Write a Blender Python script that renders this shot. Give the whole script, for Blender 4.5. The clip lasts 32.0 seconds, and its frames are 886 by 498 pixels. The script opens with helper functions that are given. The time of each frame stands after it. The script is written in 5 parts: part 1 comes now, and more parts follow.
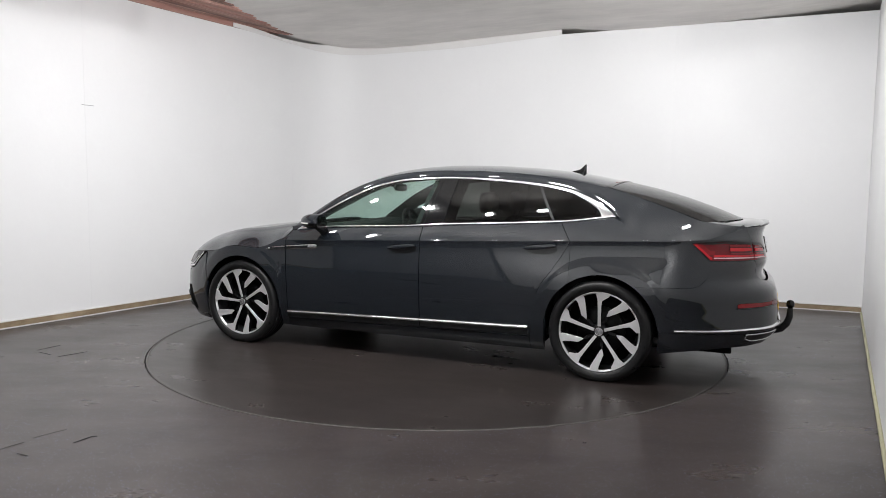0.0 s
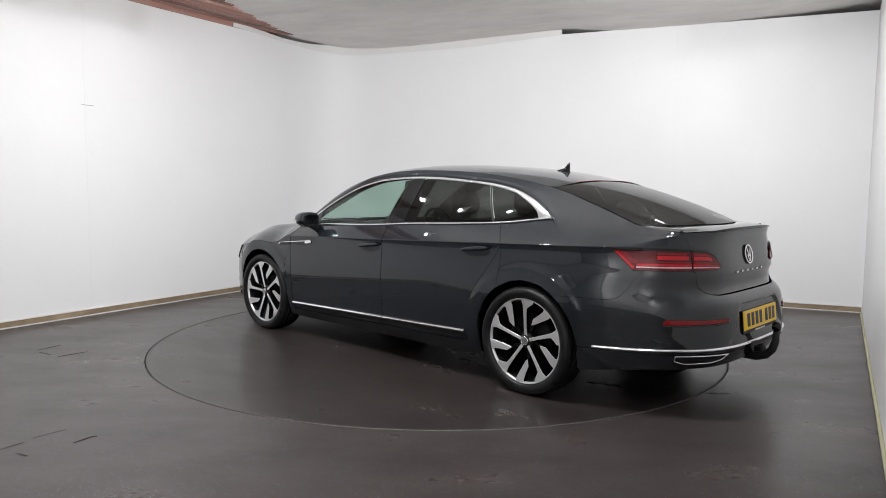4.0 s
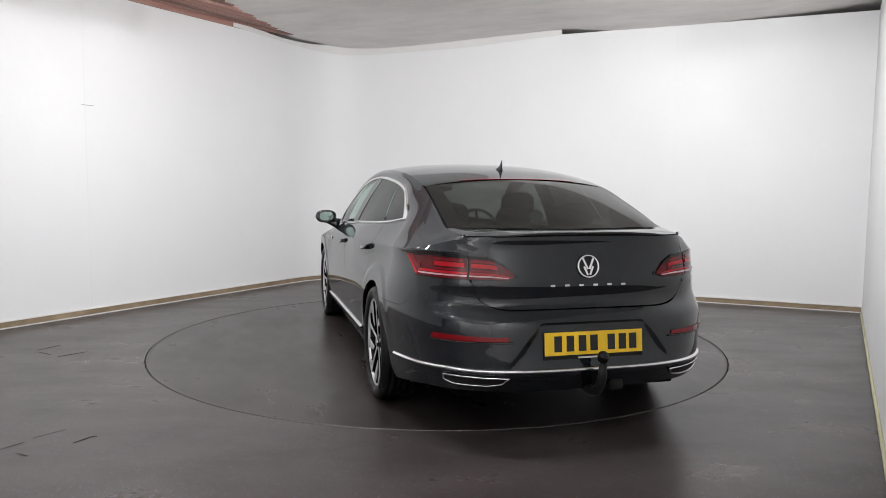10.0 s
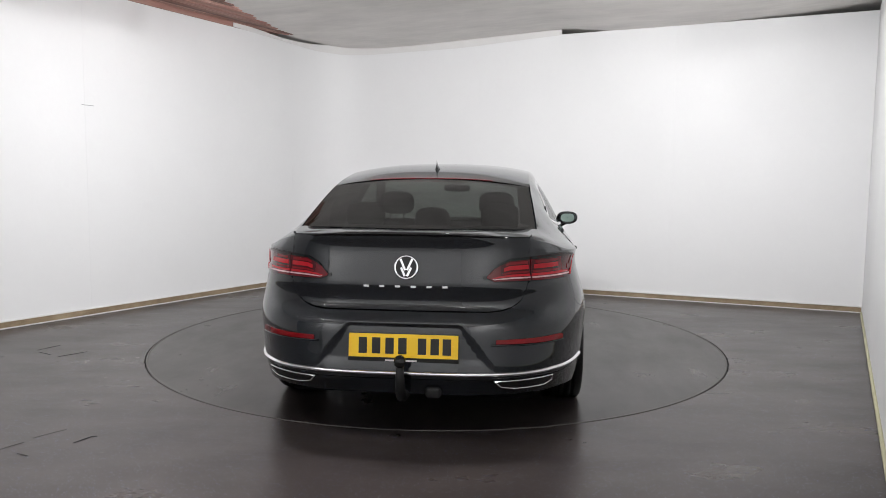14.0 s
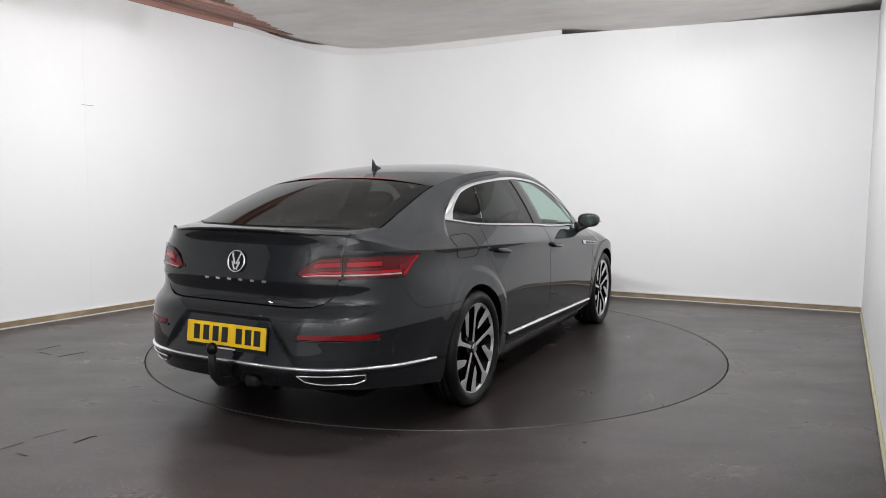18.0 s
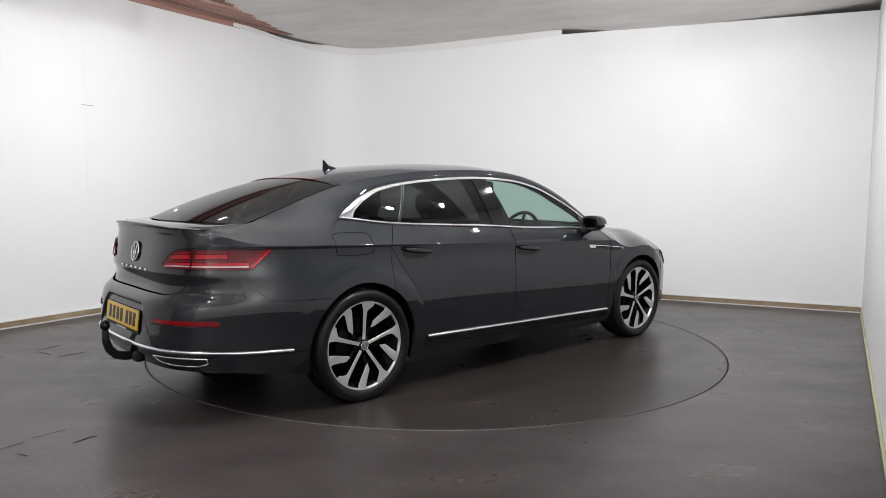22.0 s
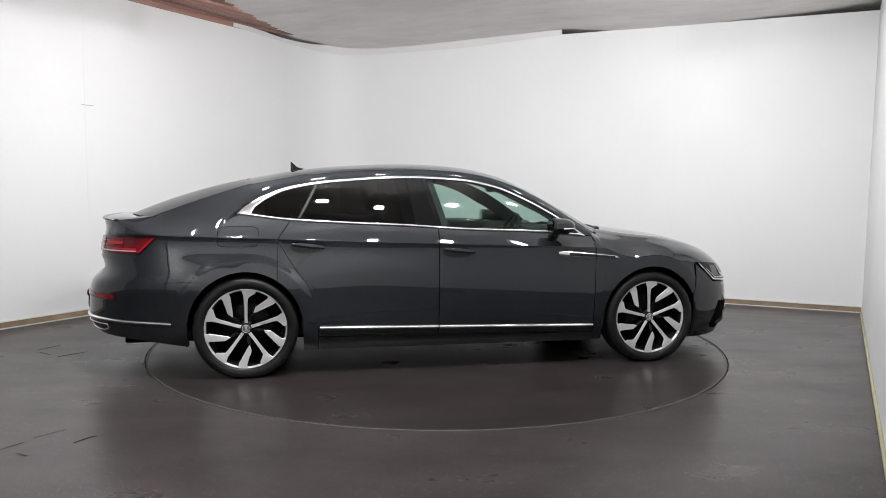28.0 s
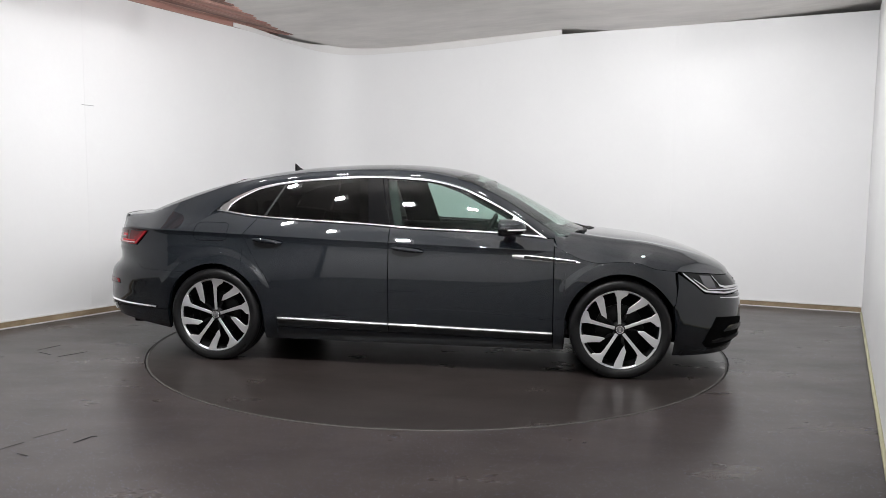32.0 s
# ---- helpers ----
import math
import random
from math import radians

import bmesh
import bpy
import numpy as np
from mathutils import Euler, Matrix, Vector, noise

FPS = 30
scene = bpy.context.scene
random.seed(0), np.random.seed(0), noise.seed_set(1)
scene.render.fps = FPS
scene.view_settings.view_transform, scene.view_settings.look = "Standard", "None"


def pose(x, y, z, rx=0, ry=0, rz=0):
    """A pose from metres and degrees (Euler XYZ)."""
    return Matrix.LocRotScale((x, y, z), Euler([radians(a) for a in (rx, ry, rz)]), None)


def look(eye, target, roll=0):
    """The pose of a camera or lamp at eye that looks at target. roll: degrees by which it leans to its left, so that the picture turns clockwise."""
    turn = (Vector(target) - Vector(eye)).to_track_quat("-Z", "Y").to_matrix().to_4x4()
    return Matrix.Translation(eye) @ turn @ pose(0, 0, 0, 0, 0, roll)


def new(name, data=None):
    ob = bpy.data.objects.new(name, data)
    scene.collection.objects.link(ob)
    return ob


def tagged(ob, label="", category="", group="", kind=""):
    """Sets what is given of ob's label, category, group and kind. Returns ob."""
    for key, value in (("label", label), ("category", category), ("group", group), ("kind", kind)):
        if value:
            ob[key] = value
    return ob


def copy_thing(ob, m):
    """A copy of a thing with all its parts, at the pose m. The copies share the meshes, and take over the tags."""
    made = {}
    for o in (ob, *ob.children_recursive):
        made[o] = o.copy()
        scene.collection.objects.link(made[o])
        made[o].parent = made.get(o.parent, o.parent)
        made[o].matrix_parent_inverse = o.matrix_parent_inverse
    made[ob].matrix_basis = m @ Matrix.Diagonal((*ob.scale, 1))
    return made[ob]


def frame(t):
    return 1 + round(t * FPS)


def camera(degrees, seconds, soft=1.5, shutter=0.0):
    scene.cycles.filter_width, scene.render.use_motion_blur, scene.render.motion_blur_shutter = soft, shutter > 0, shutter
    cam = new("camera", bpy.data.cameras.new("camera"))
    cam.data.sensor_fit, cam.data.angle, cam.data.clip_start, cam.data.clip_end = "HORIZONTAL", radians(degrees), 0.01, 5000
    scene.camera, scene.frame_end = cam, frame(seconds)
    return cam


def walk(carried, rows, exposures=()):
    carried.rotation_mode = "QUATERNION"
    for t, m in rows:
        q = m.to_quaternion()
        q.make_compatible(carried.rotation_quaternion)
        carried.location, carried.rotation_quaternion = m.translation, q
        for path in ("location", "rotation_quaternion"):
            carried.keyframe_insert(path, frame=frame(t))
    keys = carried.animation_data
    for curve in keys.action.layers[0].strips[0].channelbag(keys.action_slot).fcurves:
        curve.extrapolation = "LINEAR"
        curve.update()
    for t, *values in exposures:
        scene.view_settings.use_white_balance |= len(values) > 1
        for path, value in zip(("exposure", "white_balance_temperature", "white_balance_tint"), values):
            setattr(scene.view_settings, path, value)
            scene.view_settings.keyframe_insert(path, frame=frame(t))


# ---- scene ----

cam = camera(63.82, 32.0, soft=0.7)
EYE = Vector((0.0, 0.0, 1.2617))
TILT, LEAN = radians(-5.069), 0.484
VIEW = look(EYE, EYE + Vector((0, math.cos(TILT), math.sin(TILT))), LEAN)
walk(cam, [(0, VIEW), (32, VIEW)])

# turntable: centre, radius, and the heading of the car at a time
TABLE = (-0.0385, 5.8234)
TABLE_R = 2.244
PIVOT = (1.4598, 0.1154)          # the centre of the turntable in the car's own space


def heading(t):
    return 157.484 - 5.12527 * t - 0.0130391 * t * t + 0.000341008 * t ** 3


# ---------------------------------------------------------------- light
world = bpy.data.worlds.new("world")
scene.world = world
world.use_nodes = True
world.node_tree.nodes["Background"].inputs[0].default_value = (0.02, 0.02, 0.02, 1)
world.node_tree.nodes["Background"].inputs[1].default_value = 0.2
LAMP_POWER = 26.3
LAMP_TILT = 46.0
BACK_TILT = 46.0
LAMP_SIZE = 0.13
scene.view_settings.exposure = 0.0

RING = [(-0.04 + 2.25 * math.cos(radians(a)), 5.9 + 2.25 * math.sin(radians(a)), a) for a in [188 + 20.5 * i for i in range(9)]]
# unseen fill lamps, added to light the near floor and the wall behind
BACK_FILL = [(-3.7, 2.9, 0), (-2.2, 2.2, 0), (-0.1, 1.4, 0), (-3.0, 0.9, 0)]

LAMP_SHARE = [.10, .50, 1.20, 1.30, 1.14, .76, .48, .46, .50, .55, 1.8, 2.4, 1.7]


def lamp_pose(x, y, k):
    """Each panel leans in towards the turntable; the added fills over the near floor lean back towards the wall behind.
    """
    if k >= len(RING):
        return pose(x, y, 2.9, -BACK_TILT, 0, 0)
    aim = math.degrees(math.atan2(9.0 - y, 0.25 * x))
    return pose(x, y, 2.84, 0, 0, aim - 90) @ pose(0, 0, 0, LAMP_TILT, 0, 0)


for k, (x, y, a) in enumerate(RING + BACK_FILL):
    data = bpy.data.lights.new("lamp", "AREA")
    data.shape, data.size, data.size_y, data.color = "RECTANGLE", LAMP_SIZE, LAMP_SIZE * 0.7, (0.99, 0.992, 1.0)
    data.energy = LAMP_POWER * LAMP_SHARE[k]
    lamp = new("lamp", data)
    lamp.matrix_world = lamp_pose(x, y, k) @ pose(0, 0, -0.045)


# ---------------------------------------------------------------- materials
def node_mat(name):
    m = bpy.data.materials.new(name)
    m.use_nodes = True
    nt = m.node_tree
    return m, nt, nt.nodes["Principled BSDF"]


def put(nt, kind, **inputs):
    n = nt.nodes.new(kind)
    for key, value in inputs.items():
        n.inputs[key.replace("_", " ")].default_value = value
    return n


def surface(name, color, rough=0.5, metal=0.0, vary=0.0, scale=8.0, bump=0.0, bump_scale=60.0, coat=0.0, spec=0.5, rough_vary=0.0, color2=None, streak=None):
    """A procedural surface with stains at one scale and grain at another."""
    m, nt, bsdf = node_mat(name)
    bsdf.inputs["Metallic"].default_value = metal
    bsdf.inputs["Specular IOR Level"].default_value = spec
    bsdf.inputs["Coat Weight"].default_value = coat
    bsdf.inputs["Coat Roughness"].default_value = 0.03
    co = put(nt, "ShaderNodeTexCoord")
    big = put(nt, "ShaderNodeTexNoise", Scale=scale, Detail=6.0, Roughness=0.6)
    fine = put(nt, "ShaderNodeTexNoise", Scale=bump_scale, Detail=4.0)
    source = co.outputs["Object"]
    if streak:
        turn = put(nt, "ShaderNodeMapping", Rotation=(0, 0, radians(-streak[0])))
        pull = put(nt, "ShaderNodeMapping", Scale=(1 / streak[1], 1, 1))
        nt.links.new(source, turn.inputs["Vector"])
        nt.links.new(turn.outputs[0], pull.inputs["Vector"])
        source = pull.outputs[0]
    for n in (big, fine):
        nt.links.new(source, n.inputs["Vector"])
    ramp = put(nt, "ShaderNodeMix")
    ramp.data_type = "RGBA"
    c2 = color2 or [c * (1 - vary) for c in color]
    ramp.inputs[6].default_value = (*color, 1)
    ramp.inputs[7].default_value = (*c2, 1)
    both = put(nt, "ShaderNodeMath")
    both.operation = "MULTIPLY_ADD"
    both.inputs[1].default_value, both.inputs[2].default_value = 0.35, 0.0
    nt.links.new(fine.outputs[0], both.inputs[0])
    add = put(nt, "ShaderNodeMath")
    add.operation = "MULTIPLY_ADD"
    add.inputs[1].default_value = 1.3
    add.inputs[2].default_value = -0.3
    nt.links.new(big.outputs[0], add.inputs[0])
    tot = put(nt, "ShaderNodeMath")
    tot.use_clamp = True
    nt.links.new(add.outputs[0], tot.inputs[0])
    nt.links.new(both.outputs[0], tot.inputs[1])
    nt.links.new(tot.outputs[0], ramp.inputs[0])
    nt.links.new(ramp.outputs[2], bsdf.inputs["Base Color"])
    rr = put(nt, "ShaderNodeMapRange", From_Min=0.3, From_Max=0.7, To_Min=rough - rough_vary, To_Max=rough + rough_vary)
    nt.links.new(big.outputs[0], rr.inputs[0])
    nt.links.new(rr.outputs[0], bsdf.inputs["Roughness"])
    if bump:
        b = put(nt, "ShaderNodeBump", Strength=1.0, Distance=bump)
        nt.links.new(fine.outputs[0], b.inputs["Height"])
        nt.links.new(b.outputs[0], bsdf.inputs["Normal"])
    return m


def by_object(m, low, high):
    """Lets the base colour's brightness differ from one object to the next."""
    nt = m.node_tree
    bsdf = nt.nodes["Principled BSDF"]
    source = bsdf.inputs["Base Color"].links[0].from_socket
    info = put(nt, "ShaderNodeObjectInfo")
    span = put(nt, "ShaderNodeMapRange", From_Min=0.0, From_Max=1.0, To_Min=low, To_Max=high)
    tone = put(nt, "ShaderNodeHueSaturation")
    nt.links.new(info.outputs["Random"], span.inputs[0])
    nt.links.new(span.outputs[0], tone.inputs["Value"])
    nt.links.new(source, tone.inputs["Color"])
    nt.links.new(tone.outputs[0], bsdf.inputs["Base Color"])


def glass(name, tint, gloss=0.02):
    """A thin tinted pane: tinted see-through, mirror by Fresnel."""
    m = bpy.data.materials.new(name)
    m.use_nodes = True
    nt = m.node_tree
    nt.nodes.clear()
    out = put(nt, "ShaderNodeOutputMaterial")
    clear = put(nt, "ShaderNodeBsdfTransparent", Color=(*tint, 1))
    mirror = put(nt, "ShaderNodeBsdfGlossy", Color=(1, 1, 1, 1), Roughness=gloss)
    face = put(nt, "ShaderNodeLayerWeight", Blend=0.5)
    power = put(nt, "ShaderNodeMath")
    power.operation = "POWER"
    power.inputs[1].default_value = 5.0
    fres = put(nt, "ShaderNodeMath")
    fres.operation = "MULTIPLY_ADD"
    fres.inputs[1].default_value, fres.inputs[2].default_value = 0.62, 0.045
    nt.links.new(face.outputs["Facing"], power.inputs[0])
    nt.links.new(power.outputs[0], fres.inputs[0])
    mix = put(nt, "ShaderNodeMixShader")
    nt.links.new(fres.outputs[0], mix.inputs[0])
    nt.links.new(clear.outputs[0], mix.inputs[1])
    nt.links.new(mirror.outputs[0], mix.inputs[2])
    nt.links.new(mix.outputs[0], out.inputs[0])
    return m


def vinyl(name, depth=1.0, sparkle=1.0):
    """Dark safety flooring: broad scuffs, fine grain, pale flecks, satin gloss."""
    m, nt, bsdf = node_mat(name)
    co = put(nt, "ShaderNodeTexCoord")
    big = put(nt, "ShaderNodeTexNoise", Scale=1.3, Detail=8.0, Roughness=0.66)
    fine = put(nt, "ShaderNodeTexNoise", Scale=140.0, Detail=3.0)
    fleck = put(nt, "ShaderNodeTexVoronoi", Scale=135.0)
    wipe = put(nt, "ShaderNodeMapping", Rotation=(0, 0, radians(35)), Scale=(0.6, 1.7, 1.0))
    drag = put(nt, "ShaderNodeTexNoise", Scale=2.2, Detail=7.0, Roughness=0.62)
    nt.links.new(co.outputs["Object"], wipe.inputs["Vector"])
    nt.links.new(wipe.outputs[0], drag.inputs["Vector"])
    stain = put(nt, "ShaderNodeMath")
    stain.operation = "MULTIPLY_ADD"
    stain.inputs[1].default_value, stain.inputs[2].default_value = 0.55, 0.0
    halfbig = put(nt, "ShaderNodeMath")
    halfbig.operation = "MULTIPLY_ADD"
    halfbig.inputs[1].default_value = 0.45
    nt.links.new(drag.outputs[0], stain.inputs[0])
    nt.links.new(big.outputs[0], halfbig.inputs[0])
    nt.links.new(stain.outputs[0], halfbig.inputs[2])
    worn = put(nt, "ShaderNodeMapRange", From_Min=0.36, From_Max=0.68, To_Min=0.0, To_Max=1.0)
    nt.links.new(halfbig.outputs[0], worn.inputs[0])
    tone = put(nt, "ShaderNodeMix")
    tone.data_type = "RGBA"
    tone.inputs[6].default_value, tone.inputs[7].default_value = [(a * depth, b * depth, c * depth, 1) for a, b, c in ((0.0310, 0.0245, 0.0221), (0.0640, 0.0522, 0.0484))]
    dot = put(nt, "ShaderNodeMapRange", From_Min=0.36, From_Max=0.24, To_Min=0.0, To_Max=1.0)
    pick = put(nt, "ShaderNodeMapRange", From_Min=0.78, From_Max=0.94, To_Min=0.0, To_Max=0.72 * sparkle)
    sep = put(nt, "ShaderNodeSeparateColor")
    both = put(nt, "ShaderNodeMath")
    both.operation = "MULTIPLY"
    mixf = put(nt, "ShaderNodeMix")
    mixf.data_type = "RGBA"
    hue = put(nt, "ShaderNodeMix")
    hue.data_type = "RGBA"
    hue.inputs[6].default_value, hue.inputs[7].default_value = (0.44, 0.47, 0.58, 1), (0.12, 0.17, 0.46, 1)
    for n in (big, fine, fleck):
        nt.links.new(co.outputs["Object"], n.inputs["Vector"])
    nt.links.new(worn.outputs[0], tone.inputs[0])
    nt.links.new(fleck.outputs["Distance"], dot.inputs[0])
    nt.links.new(fleck.outputs["Color"], sep.inputs[0])
    nt.links.new(sep.outputs[0], pick.inputs[0])
    nt.links.new(sep.outputs[1], hue.inputs[0])
    nt.links.new(dot.outputs[0], both.inputs[0])
    nt.links.new(pick.outputs[0], both.inputs[1])
    nt.links.new(both.outputs[0], mixf.inputs[0])
    nt.links.new(tone.outputs[2], mixf.inputs[6])
    nt.links.new(hue.outputs[2], mixf.inputs[7])
    nt.links.new(mixf.outputs[2], bsdf.inputs["Base Color"])
    rr = put(nt, "ShaderNodeMapRange", From_Min=0.3, From_Max=0.7, To_Min=0.36, To_Max=0.24)
    nt.links.new(halfbig.outputs[0], rr.inputs[0])
    nt.links.new(rr.outputs[0], bsdf.inputs["Roughness"])
    bsdf.inputs["Specular IOR Level"].default_value = 0.36
    b = put(nt, "ShaderNodeBump", Strength=0.5, Distance=0.0006)
    nt.links.new(fine.outputs[0], b.inputs["Height"])
    nt.links.new(b.outputs[0], bsdf.inputs["Normal"])
    return m


FLOOR = vinyl("dark_vinyl")
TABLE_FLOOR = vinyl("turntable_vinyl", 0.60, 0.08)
WALL = surface("white_wall", (0.80, 0.80, 0.805), 0.55, vary=0.05, scale=1.3, bump=0.0006, bump_scale=25, rough_vary=0.08)
# tones of the unseen walls, chosen for what the car paint reflects
DARK_WALL = surface("pale_wall", (0.68, 0.68, 0.68), 0.7, vary=0.12, scale=2, bump=0.0006, bump_scale=25)
UNSEEN_GREY = surface("unseen_grey", (0.42, 0.422, 0.43), 0.6, vary=0.2, scale=3, bump=0.001, bump_scale=12)
CONCRETE = surface("concrete", (0.92, 0.885, 0.855), 0.9, vary=0.30, scale=4.0, bump=0.003, bump_scale=14, streak=(-22.9, 3.0))
TIMBER = surface("worn_timber", (0.105, 0.068, 0.036), 0.7, scale=5, bump=0.001, bump_scale=60, color2=(0.40, 0.31, 0.20))
PLASTER_STRIP = surface("white_strip", (0.74, 0.73, 0.72), 0.6, vary=0.08, scale=3)
RED_WOOD = surface("red_brown_boards", (0.26, 0.070, 0.045), 0.75, scale=9, bump=0.002, bump_scale=30, color2=(0.60, 0.40, 0.34), streak=(58.8, 9.0))
by_object(RED_WOOD, 0.50, 1.30)
SEALANT = surface("yellowed_sealant", (0.46, 0.44, 0.28), 0.5, vary=0.25, scale=9)
SCUFF = surface("floor_crease", (0.021, 0.0172, 0.0158), 0.4)
PALE_FLECK = surface("pale_fleck", (0.35, 0.33, 0.31), 0.6)
WORN_RIM = surface("worn_rim", (0.085, 0.078, 0.072), 0.45, vary=0.5, scale=6)
DARK_GAP = surface("dark_gap", (0.012, 0.012, 0.012), 0.9)
GLOW = bpy.data.materials.new("lit_diffuser")
GLOW.use_nodes = True
GLOW.node_tree.nodes["Principled BSDF"].inputs["Emission Color"].default_value = (1, 1, 1, 1)
GLOW.node_tree.nodes["Principled BSDF"].inputs["Emission Strength"].default_value = 70.0
LAMP_FRAME = surface("lamp_frame", (0.7, 0.7, 0.7), 0.5)
PAINT = surface("grey_car_paint", (0.0064, 0.0088, 0.0124), 0.5, vary=0.04, scale=300, bump_scale=900, coat=1.0, spec=0.08)
PAINT.node_tree.nodes["Principled BSDF"].inputs["Coat IOR"].default_value = 1.6
BLACK_GLOSS = surface("gloss_black", (0.004, 0.004, 0.0045), 0.06, spec=0.4)
BLACK_PLASTIC = surface("black_plastic", (0.009, 0.009, 0.0095), 0.5, spec=0.3, vary=0.2, scale=30, bump=0.0004, bump_scale=300)
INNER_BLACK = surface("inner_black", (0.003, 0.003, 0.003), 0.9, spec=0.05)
CHROME = surface("chrome", (0.90, 0.90, 0.91), 0.15, metal=1.0, vary=0.03, scale=20)
RUBBER = surface("tyre_rubber", (0.0085, 0.0085, 0.009), 0.36, spec=0.26, vary=0.25, scale=12, bump=0.0012, bump_scale=110, rough_vary=0.1)
ALLOY = surface("machined_alloy", (0.78, 0.78, 0.79), 0.30, metal=0.75, vary=0.06, scale=18, bump_scale=200)
CAP_GREY = surface("hub_cap_grey", (0.16, 0.16, 0.17), 0.3, metal=0.5)
DISC = surface("brake_disc", (0.012, 0.012, 0.012), 0.5, metal=0.9, vary=0.2, scale=20)
RED_REFLEX = surface("red_reflector", (0.22, 0.004, 0.007), 0.08, vary=0.2, scale=30, coat=0.8, spec=0.05)
RED_LENS = surface("red_lens", (0.14, 0.003, 0.008), 0.06, vary=0.3, scale=8, coat=0.8, spec=0.05)
RED_BRIGHT = surface("bright_red_lens", (0.50, 0.007, 0.016), 0.12, vary=0.2, scale=30, coat=0.8, spec=0.05)
RED_MID = surface("deep_red_lens", (0.20, 0.003, 0.008), 0.10, vary=0.2, scale=20, coat=0.8, spec=0.05)
RED_DARK = surface("smoked_red_lens", (0.072, 0.002, 0.005), 0.08, vary=0.3, scale=10, coat=0.8, spec=0.05)
PINK_LENS = surface("pink_light_strip", (0.62, 0.34, 0.36), 0.2, coat=0.5)
WHITE_LENS = surface("white_lens", (0.75, 0.70, 0.70), 0.2, coat=0.5)
HEAD_DARK = surface("headlamp_inside", (0.005, 0.005, 0.006), 0.12, spec=0.35)
PLATE_YELLOW = surface("yellow_plate", (0.95, 0.60, 0.010), 0.35, vary=0.06, scale=12, coat=0.4)
PLATE_INK = surface("plate_ink", (0.012, 0.012, 0.012), 0.4)
TRIM_DARK = surface("dark_upholstery", (0.011, 0.011, 0.012), 0.75, vary=0.25, scale=20, bump=0.0008, bump_scale=180)
GLASS_CLEAR = glass("green_tinted_glass", (0.66, 0.80, 0.74))
GLASS_DARK = glass("privacy_glass", (0.075, 0.073, 0.071))
GLASS_REAR = glass("dark_rear_glass", (0.115, 0.113, 0.109))
MIRROR = surface("mirror_glass", (0.20, 0.26, 0.235), 0.02, metal=1.0)


# ---------------------------------------------------------------- mesh helpers
def mesh_from(name, verts, faces, material, smooth=True):
    me = bpy.data.meshes.new(name)
    me.from_pydata([tuple(float(c) for c in v) for v in verts], [], faces)
    me.materials.append(material)
    if smooth:
        me.polygons.foreach_set("use_smooth", [True] * len(me.polygons))
    me.update()
    return me


def part(name, bm, material, parent, label="", smooth=None):
    """Links a bmesh (or a Shell) as one mesh object under a thing or a part."""
    if isinstance(bm, Shell):
        me = mesh_from(name, bm.v, bm.f, material, True if smooth is None else smooth)
    else:
        me = bpy.data.meshes.new(name)
        bm.to_mesh(me)
        bm.free()
        me.materials.append(material)
        if smooth:
            me.polygons.foreach_set("use_smooth", [True] * len(me.polygons))
    ob = new(name, me)
    if parent is not None:
        ob.parent = parent
    if label:
        ob["label"] = label
    return ob


def thing(name, bm, material, label, category, group="", kind="", smooth=None):
    return tagged(part(name, bm, material, None, smooth=smooth), label, category, group, kind)


def box(bm, x0, y0, z0, x1, y1, z1, m=None, bevel=0.0):
    """Adds a box (bevelled if asked) to bm, moved by m."""
    tmp = bmesh.new()
    bmesh.ops.create_cube(tmp, size=1.0)
    for v in tmp.verts:
        v.co = Vector(((x0 + x1) / 2 + v.co.x * (x1 - x0), (y0 + y1) / 2 + v.co.y * (y1 - y0), (z0 + z1) / 2 + v.co.z * (z1 - z0)))
    if bevel:
        bmesh.ops.bevel(tmp, geom=list(tmp.edges), offset=bevel, segments=2, affect="EDGES", profile=0.5)
    if m is not None:
        bmesh.ops.transform(tmp, matrix=m, verts=list(tmp.verts))
    me = bpy.data.meshes.new("tmp")
    tmp.to_mesh(me)
    tmp.free()
    bm.from_mesh(me)
    bpy.data.meshes.remove(me)
    return bm


def boxed(*args, **kw):
    return box(bmesh.new(), *args, **kw)


